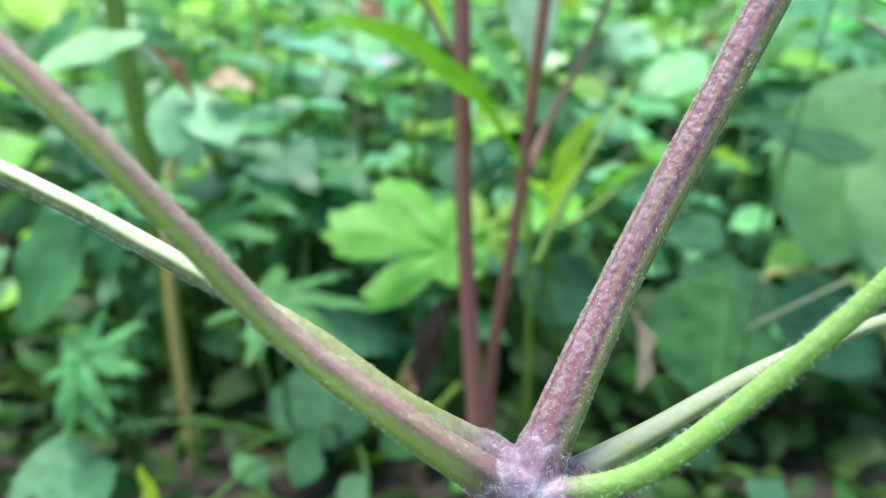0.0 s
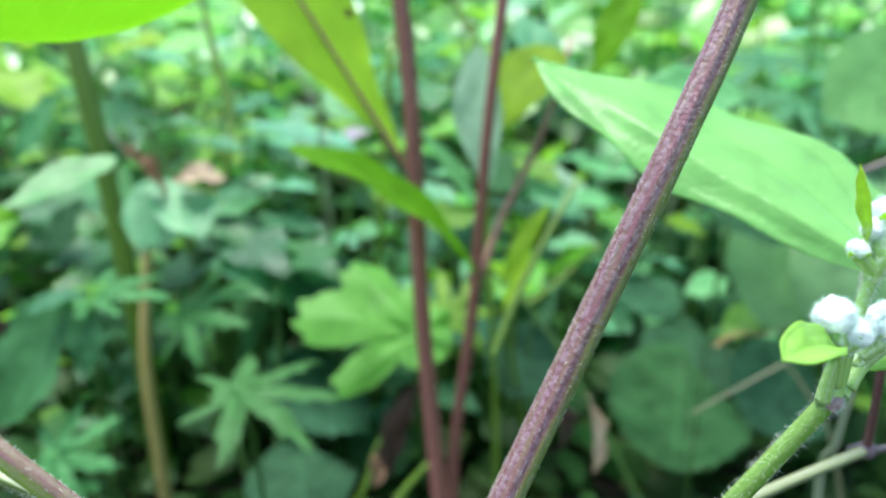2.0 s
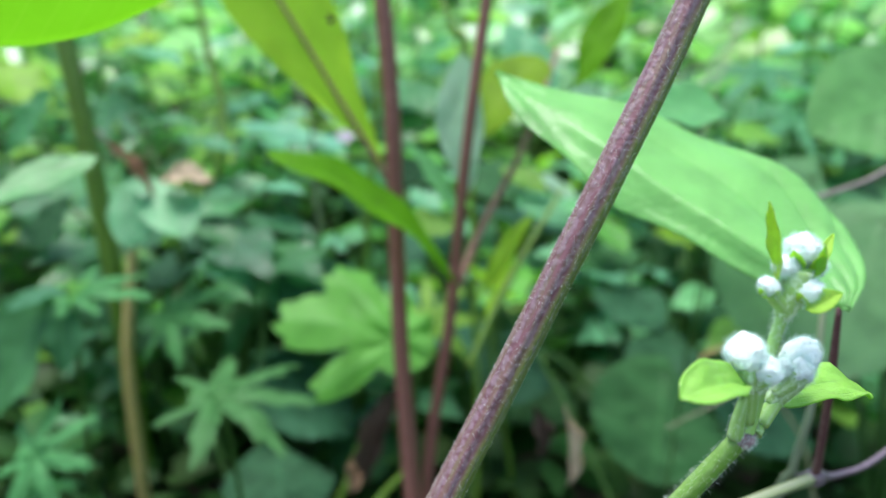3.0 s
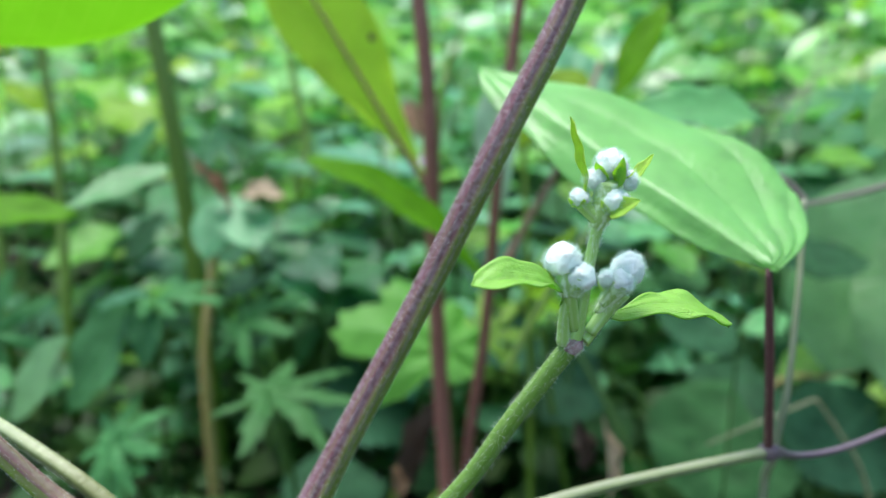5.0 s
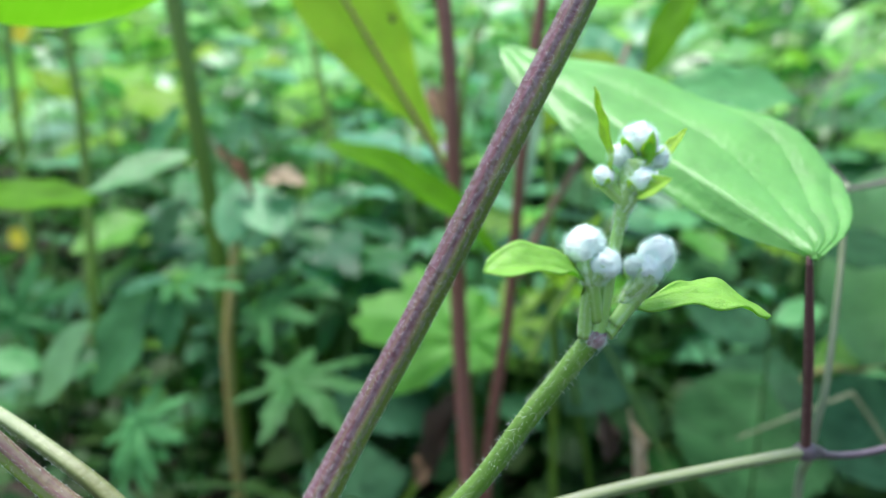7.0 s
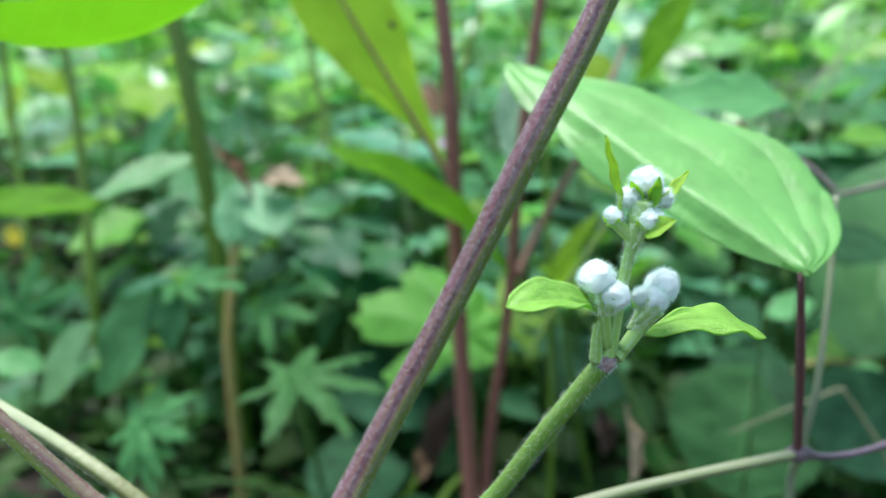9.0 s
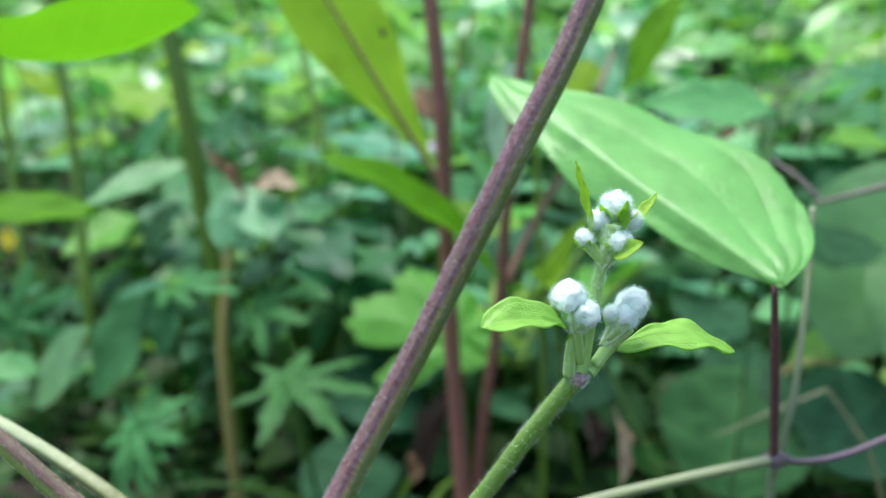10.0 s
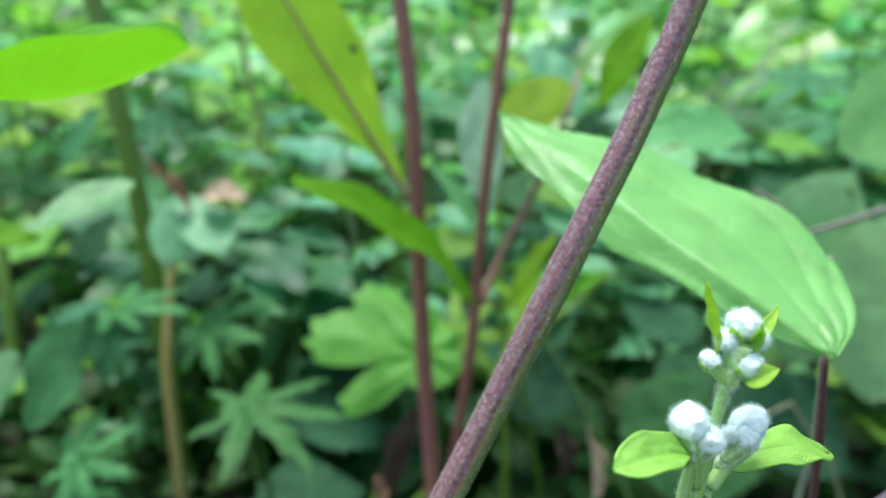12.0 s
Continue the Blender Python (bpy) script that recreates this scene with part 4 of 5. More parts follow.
leaf_on(plant_b, OVAL_OLIVE, (-0.0217, 0.306, 0.2536), (0.012, 0.328, 0.2978), (-0.35, -0.75, 0.5), 1.0, "upright olive-green oval leaf")
leaf_on(plant_b, LANCE_PALE, (0.0271, 0.3790, 0.2754), (0.0077, 0.4024, 0.3204), (0.3, -0.8, 0.5), 1.3, "pale green oval leaf")
leaf_on(plant_b, LANCE_OLIVE, (0.0273, 0.3178, 0.2784), (0.0490, 0.3180, 0.3223), (-0.5, -0.7, 0.4), 1.2, "olive-green upright leaf")
leaf_on(plant_b, LANCE_OLIVE, (-0.0149, 0.3262, 0.1792), (0.0128, 0.3479, 0.2213), (-0.5, -0.6, 0.6), 0.65, "narrow olive-green leaf")
leaf_on(plant_a, OVAL_FRESH, (-0.0472, 0.3108, 0.2148), (-0.0241, 0.3326, 0.2232), (0.1, -0.5, 0.85), 1.2, "small fresh green leaf")
leaf_on(plant_a, LANCE_PALE, (-0.0487, 0.3293, 0.2588), (-0.0214, 0.3324, 0.2218), (0.4, -0.5, 0.75), 0.8, "small pale green leaf")
part("side_branch", tube([(-0.0240, 0.3022, 0.1930), (-0.0129, 0.3115, 0.2176), (0.0038, 0.3219, 0.2478), (0.0156, 0.3317, 0.2750), (0.0245, 0.3447, 0.2986)], [0.0022, 0.0018, 0.0016, 0.0014, 0.001], 12), rust_stem, plant_b, "thin rust-brown side branch")
part("side_branch", tube([(-0.0194, 0.3044, 0.1532), (-0.0058, 0.3198, 0.1779), (0.0099, 0.3351, 0.2017), (0.0304, 0.3563, 0.2294)], [0.0018, 0.0018, 0.0016, 0.001], 12), thick_green_stem, plant_b, "thin green side branch")

# ---- thick green stalk with hanging leaves ----
L_STEM = [(-0.277, 0.442, 0.47), (-0.2729, 0.4416, 0.3867), (-0.2602, 0.4435, 0.2951), (-0.2530, 0.4503, 0.202), (-0.247, 0.455, 0.10), (-0.243, 0.458, -0.01)]
green_plant = thing("green_stalk_plant", (-0.243, 0.458, 0.0), "thick upright green stalk with drooping pale leaves", "plant")
part("stem", tube(L_STEM, [0.0058, 0.0060, 0.0064, 0.0066, 0.0068, 0.0075], 20, 6, 0.05, 12), thick_green_stem, green_plant)
leaf_on(green_plant, LANCE_PALE, (-0.2102, 0.2661, 0.2337), (-0.1763, 0.2958, 0.2526), (0.1, -0.6, 0.8), 1.0, "pale drooping leaf catching the light")
leaf_on(green_plant, LANCE_OLIVE, (-0.2666, 0.2449, 0.2324), (-0.2034, 0.2675, 0.2342), (0.0, -0.55, 0.8), 1.0, "dark yellowish-green drooping leaf")
part("leaf_stalk", tube([(-0.2631, 0.4586, 0.2672), (-0.2530, 0.4611, 0.2545), (-0.2444, 0.4636, 0.2416)], [0.0022, 0.0018, 0.0012], 10), straw_stem, green_plant)

# second and third stalks farther left
def stalk_plant(line, radii, mat, label):
    p = thing("green_stalk_plant", (line[-1][0], line[-1][1], 0.0), label, "plant")
    part("stem", tube(line, radii, 12, 5, 0.04, 8), mat, p)
    return p


stalk_plant([(-0.4473, 0.5654, 0.4823), (-0.4387, 0.5500, 0.3646), (-0.4267, 0.5424, 0.2959), (-0.4180, 0.5334, 0.2223), (-0.4024, 0.5101, 0.0409), (-0.47, 0.62, -0.01)], [0.0036, 0.0038, 0.0042, 0.0044, 0.005, 0.005], thick_green_stem, "slim dull green stalk among leaves")
stalk_plant([(-0.5786, 0.6489, 0.5214), (-0.5668, 0.6263, 0.3498), (-0.5536, 0.6147, 0.2525), (-0.5302, 0.5919, 0.0637), (-0.62, 0.72, -0.01)], [0.0034, 0.0036, 0.004, 0.0046, 0.005], thick_green_stem, "slim dull green stalk among leaves")

# tan dry stalk
TAN = [(-0.2262, 0.433, 0.205), (-0.2268, 0.4300, 0.18), (-0.2290, 0.4172, 0.12), (-0.2240, 0.4100, 0.05), (-0.218, 0.405, -0.01)]
tan_plant = thing("dry_stalk", (-0.218, 0.405, 0.0), "thin tan dry stalk standing in the undergrowth", "stalk")
part("stem", tube(TAN, [0.0028, 0.0032, 0.0036, 0.0038, 0.0042], 14, 4, 0.05), tan_stem, tan_plant)

# pale stem behind the broad leaf's stalk
pale_plant = thing("pale_stalk", (0.0578, 0.1489, -0.0050), "thin straw-coloured stalk behind the vine", "stalk")
part("stem", tube([(0.0565, 0.1597, 0.2420), (0.0555, 0.1566, 0.2291), (0.0539, 0.1533, 0.2151), (0.0525, 0.1518, 0.1995), (0.0514, 0.1545, 0.1843), (0.0517, 0.1604, 0.1538), (0.0578, 0.1489, -0.0050)], [0.0006, 0.0007, 0.0007, 0.0008, 0.0009, 0.0011, 0.0015], 12), straw_stem, pale_plant)
dead_a = thing("dead_grass_stalk", (0.1532, 0.2951, -0.0060), "thin straw-coloured dry stem, broken over", "stem")
part("stem", tube([(0.0681, 0.2906, 0.1293), (0.0904, 0.2949, 0.1387), (0.1147, 0.3003, 0.1484)], [0.0004, 0.0006, 0.0007], 10), dull_straw, dead_a)
part("stem", tube([(0.1147, 0.3003, 0.1484), (0.1244, 0.2975, 0.1340), (0.1334, 0.2941, 0.1164), (0.1408, 0.2914, 0.0776), (0.1532, 0.2951, -0.0060)], [0.0007, 0.0008, 0.0008, 0.0010, 0.0014], 10), dull_straw, dead_a)
twig = thing("twig", (0.1517, 0.2635, 0.2504), "bare grey twig leaning through the leaves", "twig")
part("stem", tube([(0.0801, 0.2280, 0.2364), (0.0954, 0.2325, 0.2394), (0.1116, 0.2373, 0.2434), (0.1413, 0.2478, 0.2517), (0.1722, 0.2611, 0.2298)], [0.0006, 0.0009, 0.0009, 0.0010, 0.0012], 10), grey_twig, twig)
part("side_twig", tube([(0.0831, 0.2340, 0.2374), (0.0769, 0.2372, 0.2446), (0.0702, 0.2420, 0.2500)], [0.0010, 0.0008, 0.0005], 8), grey_twig, twig)

# ---- dry curled leaves ----
def dry_curl(base, tip, up, width, mat, label, seed=1.0):
    bm = blade(ovate(0.30, 0.4, 0.6), 16, 6, 0.9, 0.25, 0.06, 5, 0.2, 0, 0.8, seed)
    ob = part("dry_leaf", bm, mat, None, "", laid(base, tip, up, width))
    tagged(ob, label, "leaf")


dry_curl((-0.2025, 0.4235, 0.2312), (-0.1720, 0.4245, 0.2334), (0.1, -0.7, 0.7), 1.3, dry_pale, "pale pinkish-brown withered leaf, curled up", 3.2)
dry_curl((-0.2308, 0.4193, 0.2536), (-0.2014, 0.4124, 0.2245), (0.6, -0.75, 0.3), 0.5, dry_leaf, "rust-brown withered leaf hanging limp", 5.6)
dry_curl((0.0261, 0.31, 0.1321), (0.0332, 0.3, 0.0954), (0.4, -0.85, 0.2), 0.42, dry_pale, "straw-coloured withered leaf hanging down", 2.0)
dry_curl((0.0145, 0.33, 0.1245), (0.0211, 0.325, 0.0958), (0.3, -0.85, 0.4), 0.8, dry_brown, "brown withered leaf curled near the soil", 6.5)
dry_curl((-0.0539, 0.3461, 0.1256), (-0.0755, 0.3281, 0.0814), (-0.3, -0.9, 0.2), 0.35, dry_brown, "dark brown rotten leaf against a stalk", 1.2)
dry_curl((-0.0700, 0.3497, 0.0889), (-0.0812, 0.3369, 0.0732), (-0.3, -0.8, 0.5), 0.7, dry_leaf, "dull tan withered leaf by a stalk", 4.2)
dry_curl((-0.1282, 0.6137, 0.2416), (-0.1008, 0.6162, 0.2580), (0.1, -0.7, 0.7), 1.0, lilac_petal, "pale lilac withered petal among leaves", 2.5)
dry_curl((-0.1227, 0.6436, 0.2732), (-0.1357, 0.6516, 0.3138), (0.2, -0.9, 0.3), 0.8, dry_leaf, "rust-brown withered leaf among green ones", 3.5)
dry_curl((0.1151, 0.4776, 0.2596), (0.1023, 0.4751, 0.2580), (0.0, -0.8, 0.6), 1.0, dry_leaf, "rust-brown withered leaf among green ones", 1.5)


# thin green stems between the stalks
def thin_stem(points, r, mat, label):
    p = thing("thin_stalk", points[-1], label, "stalk", "thin stalks")
    part("stem", tube(points, [r * 0.7, r, r, r * 1.2], 8, steps=6), mat, p)


thin_stem([(-0.0656, 0.3847, 0.0993), (-0.0813, 0.3793, 0.0739), (-0.0971, 0.3726, 0.0421), (-0.155, 0.42, 0.0)], 0.0022, thick_green_stem, "thin green stalk leaning over the soil")
thin_stem([(-0.0515, 0.3591, 0.0729), (-0.0661, 0.3559, 0.0580), (-0.0808, 0.3521, 0.0400), (-0.12, 0.40, 0.0)], 0.0024, thick_green_stem, "thin green stalk leaning over the soil")
thin_stem([(-0.2309, 0.5913, 0.3753), (-0.2191, 0.5796, 0.3170), (-0.2071, 0.5698, 0.2677), (-0.2122, 0.5572, 0.2055), (-0.215, 0.57, 0.0)], 0.0035, thick_green_stem, "slender green stalk among leaves")
thin_stem([(-0.0567, 0.4651, 0.3412), (-0.0670, 0.4589, 0.3119), (-0.0719, 0.4532, 0.2788), (-0.09, 0.47, 0.1), (-0.09, 0.47, 0.0)], 0.0022, thick_green_stem, "thin pale green stalk")
thin_stem([(-0.0306, 0.4254, 0.3339), (-0.0225, 0.4216, 0.3144), (-0.0161, 0.4178, 0.2949), (-0.01, 0.41, 0.1), (-0.01, 0.41, 0.0)], 0.002, thick_green_stem, "thin pale green stalk")
thin_stem([(0.0543, 0.4040, 0.1860), (0.0340, 0.4005, 0.1705), (0.0137, 0.3971, 0.1549), (-0.0020, 0.4047, 0.1430), (0.02, 0.43, 0.0)], 0.0016, thick_green_stem, "thin green stalk leaning over")
thin_stem([(0.2063, 0.4449, 0.1253), (0.1762, 0.4424, 0.1154), (0.1388, 0.4399, 0.1057), (0.1, 0.46, 0.0)], 0.0014, tan_stem, "thin brownish stalk lying over leaves")
thin_stem([(0.3361, 0.8812, 0.3633), (0.2912, 0.8693, 0.3306), (0.2463, 0.8573, 0.2980), (0.15, 0.82, 0.06)], 0.0018, grey_twig, "pale dry stalk on the bank")

thin_stem([(0.2424, 0.6656, 0.3612), (0.2321, 0.6578, 0.3211), (0.2166, 0.6497, 0.2810), (0.2126, 0.6542, 0.2505), (0.12, 0.66, 0.02)], 0.0012, straw_stem, "thin pale dry stalk on the bank")
thin_stem([(0.2181, 0.6144, 0.3108), (0.1846, 0.6090, 0.2924), (0.1468, 0.6135, 0.2742), (0.02, 0.62, 0.03)], 0.0011, straw_stem, "thin pale dry stalk leaning over leaves")
thin_stem([(0.2342, 0.6723, 0.3251), (0.2058, 0.6613, 0.2861), (0.1875, 0.6639, 0.2570), (0.17, 0.64, 0.02)], 0.0012, straw_stem, "thin pale dry stalk on the bank")
thin_stem([(-0.1510, 0.5145, 0.3093), (-0.1380, 0.5145, 0.2922), (-0.1270, 0.5129, 0.2667), (-0.1267, 0.5189, 0.2367), (-0.12, 0.55, 0.0)], 0.0012, straw_stem, "thin pale green stalk, bent over")

# ---- leafy undergrowth plants, each with its own stalks ----
def low_plant(name, foot, label, group, leaves):
    """leaves: (mesh, end of stalk, tip, up, width, stalk radius, label)"""
    p = thing(name, (foot[0], foot[1], ground_height(foot[0], foot[1]) - 0.005), label, "plant", group)
    f = p.matrix_basis.translation
    for mesh, base, tip, up, width, r, text in leaves:
        b = Vector(base)
        middle = f.lerp(b, 0.6) + Vector((0, 0, 0.25 * (b - f).length * 0.4))
        part("leaf_stalk", tube([f, middle, b], [r * 1.3, r, r * 0.8], 6, steps=5, cap=False), shade_stalk, p)
        part("leaf", mesh, None, p, text, laid(b, tip, up, width))
    return p


UP = (0.0, -0.45, 0.9)
FACE = (0.0, -0.8, 0.6)
# the bright lobed leaf between the stalks
low_plant("lobed_plant", (-0.06, 0.44), "plant with one large bright yellow-green lobed leaf", "", [
    (MAPLE, (-0.0558, 0.374, 0.1438), (-0.1208, 0.366, 0.1638), (0.1, -0.72, 0.68), 1.0, 0.002, "bright yellow-green lobed leaf"),
    (PALM_FRESH, (-0.0388, 0.4093, 0.1434), (-0.0167, 0.4236, 0.1662), (0.1, -0.7, 0.7), 1.0, 0.002, "bright yellow-green lobed leaf"),
])
# palmate plants
low_plant("palmate_plant", (-0.15, 0.39), "low plant with deeply cut palmate leaves", "palmate plants", [
    (PALM, (-0.1413, 0.3214, 0.1336), (-0.0895, 0.3270, 0.1330), (0.0, -0.20, 0.97), 1.0, 0.0014, "deeply cut blue-green palmate leaf"),
    (PALM, (-0.1982, 0.4108, 0.1480), (-0.1592, 0.4155, 0.1741), UP, 1.0, 0.0014, ""),
    (PALM, (-0.1500, 0.4643, 0.1631), (-0.1105, 0.4682, 0.1848), UP, 1.0, 0.0014, ""),
])
low_plant("palmate_plant", (-0.25, 0.40), "low plant with deeply cut palmate leaves", "palmate plants", [
    (LEAFLET, (-0.2331, 0.365, 0.1752), (-0.2854, 0.345, 0.1097), (-0.3, -0.75, 0.55), 1.0, 0.0012, "broad toothed drooping leaflet"),
    (LEAFLET, (-0.2331, 0.365, 0.1752), (-0.229, 0.345, 0.1357), (0.3, -0.8, 0.5), 0.62, 0.0012, "broad toothed drooping leaflet"),
    (LEAFLET, (-0.2331, 0.365, 0.1752), (-0.2597, 0.35, 0.1707), (0.0, -0.3, 0.95), 0.8, 0.0012, "broad toothed drooping leaflet"),
    (PALM_DROOP, (-0.2313, 0.365, 0.1721), (-0.2056, 0.4, 0.1842), (0.0, -0.25, 0.95), 0.9, 0.0016, ""),
    (PALM_FRESH, (-0.2350, 0.3674, 0.1761), (-0.2272, 0.3588, 0.1687), UP, 1.0, 0.0012, "small fresh green unfolding leaf"),
    (PALM, (-0.2406, 0.3303, 0.0979), (-0.2056, 0.3220, 0.0960), (0.0, -0.8, 0.6), 1.0, 0.0014, ""),
    (PALM, (-0.2450, 0.3350, 0.0800), (-0.2160, 0.3213, 0.0860), (0.0, -0.8, 0.6), 1.0, 0.0014, ""),
])
low_plant("palmate_plant", (-0.40, 0.45), "low plant with broad cut leaves", "palmate plants", [
    (ROUND_SOFT, (-0.2991, 0.37, 0.1403), (-0.3256, 0.35, 0.0986), (-0.2, -0.6, 0.8), 1.0, 0.0016, "pale blue-green heart-shaped leaf"),
    (PALM, (-0.3655, 0.3879, 0.1427), (-0.3551, 0.3964, 0.1877), (0.2, -0.6, 0.8), 1.1, 0.0016, ""),
    (OVAL_SOFT, (-0.3346, 0.3687, 0.1113), (-0.3622, 0.3557, 0.1288), (0.2, -0.6, 0.8), 1.1, 0.0016, ""),
    (PALM, (-0.3702, 0.3403, 0.1043), (-0.3293, 0.3471, 0.0971), (0.2, -0.6, 0.8), 1.1, 0.0016, ""),
])
# heart-shaped leaf under the withered ones
low_plant("heart_leaf_plant", (-0.19, 0.50), "plant with pale blue-green toothed leaves", "toothed plants", [
    (ROUND_MINT, (-0.2150, 0.4296, 0.2290), (-0.2165, 0.3990, 0.1930), (-0.10, -0.60, 0.80), 0.95, 0.002, "pale blue-green toothed leaf hanging down"),
    (ROUND_MINT, (-0.2080, 0.4310, 0.2285), (-0.1800, 0.3985, 0.2010), (0.15, -0.60, 0.80), 0.95, 0.002, "pale blue-green toothed leaf hanging down"),
    (OVAL_MINT, (-0.1892, 0.54, 0.2649), (-0.1095, 0.52, 0.2542), (0, -0.3, 0.95), 0.85, 0.0013, ""),
    (OVAL_BLUE, (-0.2364, 0.55, 0.2544), (-0.1789, 0.53, 0.2481), (0, -0.2, 0.97), 0.85, 0.0013, ""),
    (OVAL_BLUE, (-0.287, 0.6, 0.2654), (-0.2323, 0.58, 0.2719), (0, -0.25, 0.95), 0.85, 0.0013, ""),
    (OVAL_MINT, (-0.1685, 0.5, 0.219), (-0.1263, 0.48, 0.2225), (0, -0.15, 0.98), 0.95, 0.0013, ""),
    (OVAL_BLUE, (-0.171, 0.49, 0.1999), (-0.1142, 0.47, 0.1943), (0, -0.25, 0.97), 0.85, 0.0013, ""),
    (OVAL_BLUE, (-0.1551, 0.47, 0.183), (-0.1097, 0.45, 0.1785), (0, -0.25, 0.97), 0.85, 0.0013, ""),
    (OVAL_BLUE, (-0.2003, 0.47, 0.1951), (-0.1572, 0.45, 0.1884), (0, -0.4, 0.9), 0.85, 0.0013, ""),
    (OVAL_BLUE, (-0.1929, 0.43, 0.1578), (-0.148, 0.41, 0.1659), (0, -0.35, 0.95), 0.85, 0.0013, ""),
    (OVAL_MINT, (-0.1912, 0.45, 0.1756), (-0.1498, 0.43, 0.1646), (0, -0.35, 0.95), 0.85, 0.0013, ""),
    (OVAL_BLUE, (-0.2094, 0.5, 0.2112), (-0.1709, 0.48, 0.2209), (0, -0.3, 0.95), 0.85, 0.0013, ""),
    (OVAL_BLUE, (-0.3458, 0.58, 0.2911), (-0.3931, 0.56, 0.241), (0, -0.7, 0.7), 0.85, 0.0013, ""),
    (ROUND, (-0.2752, 0.45, 0.2136), (-0.2917, 0.43, 0.1879), (0, -0.5, 0.85), 0.85, 0.0013, ""),
])
# round leaves near the soil, shade put into their dark colour
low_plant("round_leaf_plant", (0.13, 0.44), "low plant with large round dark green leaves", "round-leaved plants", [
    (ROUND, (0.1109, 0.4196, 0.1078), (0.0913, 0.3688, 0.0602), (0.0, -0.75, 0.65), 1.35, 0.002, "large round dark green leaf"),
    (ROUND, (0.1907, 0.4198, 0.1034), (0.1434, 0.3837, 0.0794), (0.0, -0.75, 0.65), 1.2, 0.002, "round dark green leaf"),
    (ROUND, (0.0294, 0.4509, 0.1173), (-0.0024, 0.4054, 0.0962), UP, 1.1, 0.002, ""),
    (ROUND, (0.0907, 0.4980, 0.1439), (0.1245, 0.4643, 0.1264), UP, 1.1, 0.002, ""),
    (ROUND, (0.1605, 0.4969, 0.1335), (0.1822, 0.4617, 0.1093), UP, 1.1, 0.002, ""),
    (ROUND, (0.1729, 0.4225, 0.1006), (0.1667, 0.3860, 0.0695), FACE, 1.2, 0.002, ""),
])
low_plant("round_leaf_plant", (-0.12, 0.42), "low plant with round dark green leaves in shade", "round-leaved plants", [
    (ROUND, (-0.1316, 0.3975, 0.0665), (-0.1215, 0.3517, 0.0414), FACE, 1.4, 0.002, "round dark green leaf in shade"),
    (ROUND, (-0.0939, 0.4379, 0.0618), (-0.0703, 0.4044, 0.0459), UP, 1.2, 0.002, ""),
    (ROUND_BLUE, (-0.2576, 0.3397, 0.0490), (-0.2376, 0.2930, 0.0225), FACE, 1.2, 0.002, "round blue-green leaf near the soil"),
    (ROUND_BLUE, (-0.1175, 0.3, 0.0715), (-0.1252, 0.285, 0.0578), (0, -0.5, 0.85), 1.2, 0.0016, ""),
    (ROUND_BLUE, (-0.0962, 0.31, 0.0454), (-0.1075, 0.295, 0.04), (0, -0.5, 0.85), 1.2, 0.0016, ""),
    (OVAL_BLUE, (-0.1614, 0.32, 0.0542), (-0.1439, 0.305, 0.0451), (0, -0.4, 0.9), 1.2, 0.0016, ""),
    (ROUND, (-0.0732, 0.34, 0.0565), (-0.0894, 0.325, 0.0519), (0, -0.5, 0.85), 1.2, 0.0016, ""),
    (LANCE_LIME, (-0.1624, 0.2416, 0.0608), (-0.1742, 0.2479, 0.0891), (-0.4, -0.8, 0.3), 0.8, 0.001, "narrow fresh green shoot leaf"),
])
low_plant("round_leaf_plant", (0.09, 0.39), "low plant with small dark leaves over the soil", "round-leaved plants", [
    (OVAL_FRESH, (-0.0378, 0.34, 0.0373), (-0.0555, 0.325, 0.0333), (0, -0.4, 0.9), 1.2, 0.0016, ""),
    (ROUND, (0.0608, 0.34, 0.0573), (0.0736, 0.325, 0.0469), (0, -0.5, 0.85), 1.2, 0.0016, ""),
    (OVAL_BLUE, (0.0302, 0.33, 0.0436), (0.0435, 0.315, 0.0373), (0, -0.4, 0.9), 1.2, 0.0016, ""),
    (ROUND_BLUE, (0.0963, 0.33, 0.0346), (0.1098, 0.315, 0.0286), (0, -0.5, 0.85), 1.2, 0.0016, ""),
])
# large soft leaves beside the vine, farther back
low_plant("broad_leaf_plant", (0.26, 0.42), "plant with large dull green leaves", "broad-leaved plants", [
    (ROUND_SOFT, (0.2086, 0.45, 0.2294), (0.1671, 0.42, 0.1248), (-0.1, -0.65, 0.72), 1.0, 0.0025, "large dull grey-green leaf hanging down"),
    (ROUND_MID, (0.2136, 0.351, 0.2808), (0.1409, 0.324, 0.2633), (0.0, -0.8, 0.55), 1.0, 0.0025, "large mid-green rounded leaf"),
    (ROUND_SOFT, (0.2398, 0.42, 0.2048), (0.1926, 0.38, 0.1191), (-0.1, -0.6, 0.75), 1.1, 0.0025, "large dull green leaf"),
])
low_plant("broad_leaf_plant", (0.09, 0.36), "plant with broad light green leaf behind the vine", "broad-leaved plants", [
    (OVAL_SOFT, (0.0817, 0.2748, 0.2651), (0.0299, 0.2511, 0.2764), (0.0, -0.68, 0.72), 0.78, 0.0005, "broad soft green leaf"),
    (LANCE_LIME, (-0.0200, 0.3979, 0.1838), (0.0129, 0.4008, 0.1607), UP, 1.0, 0.0012, ""),
])
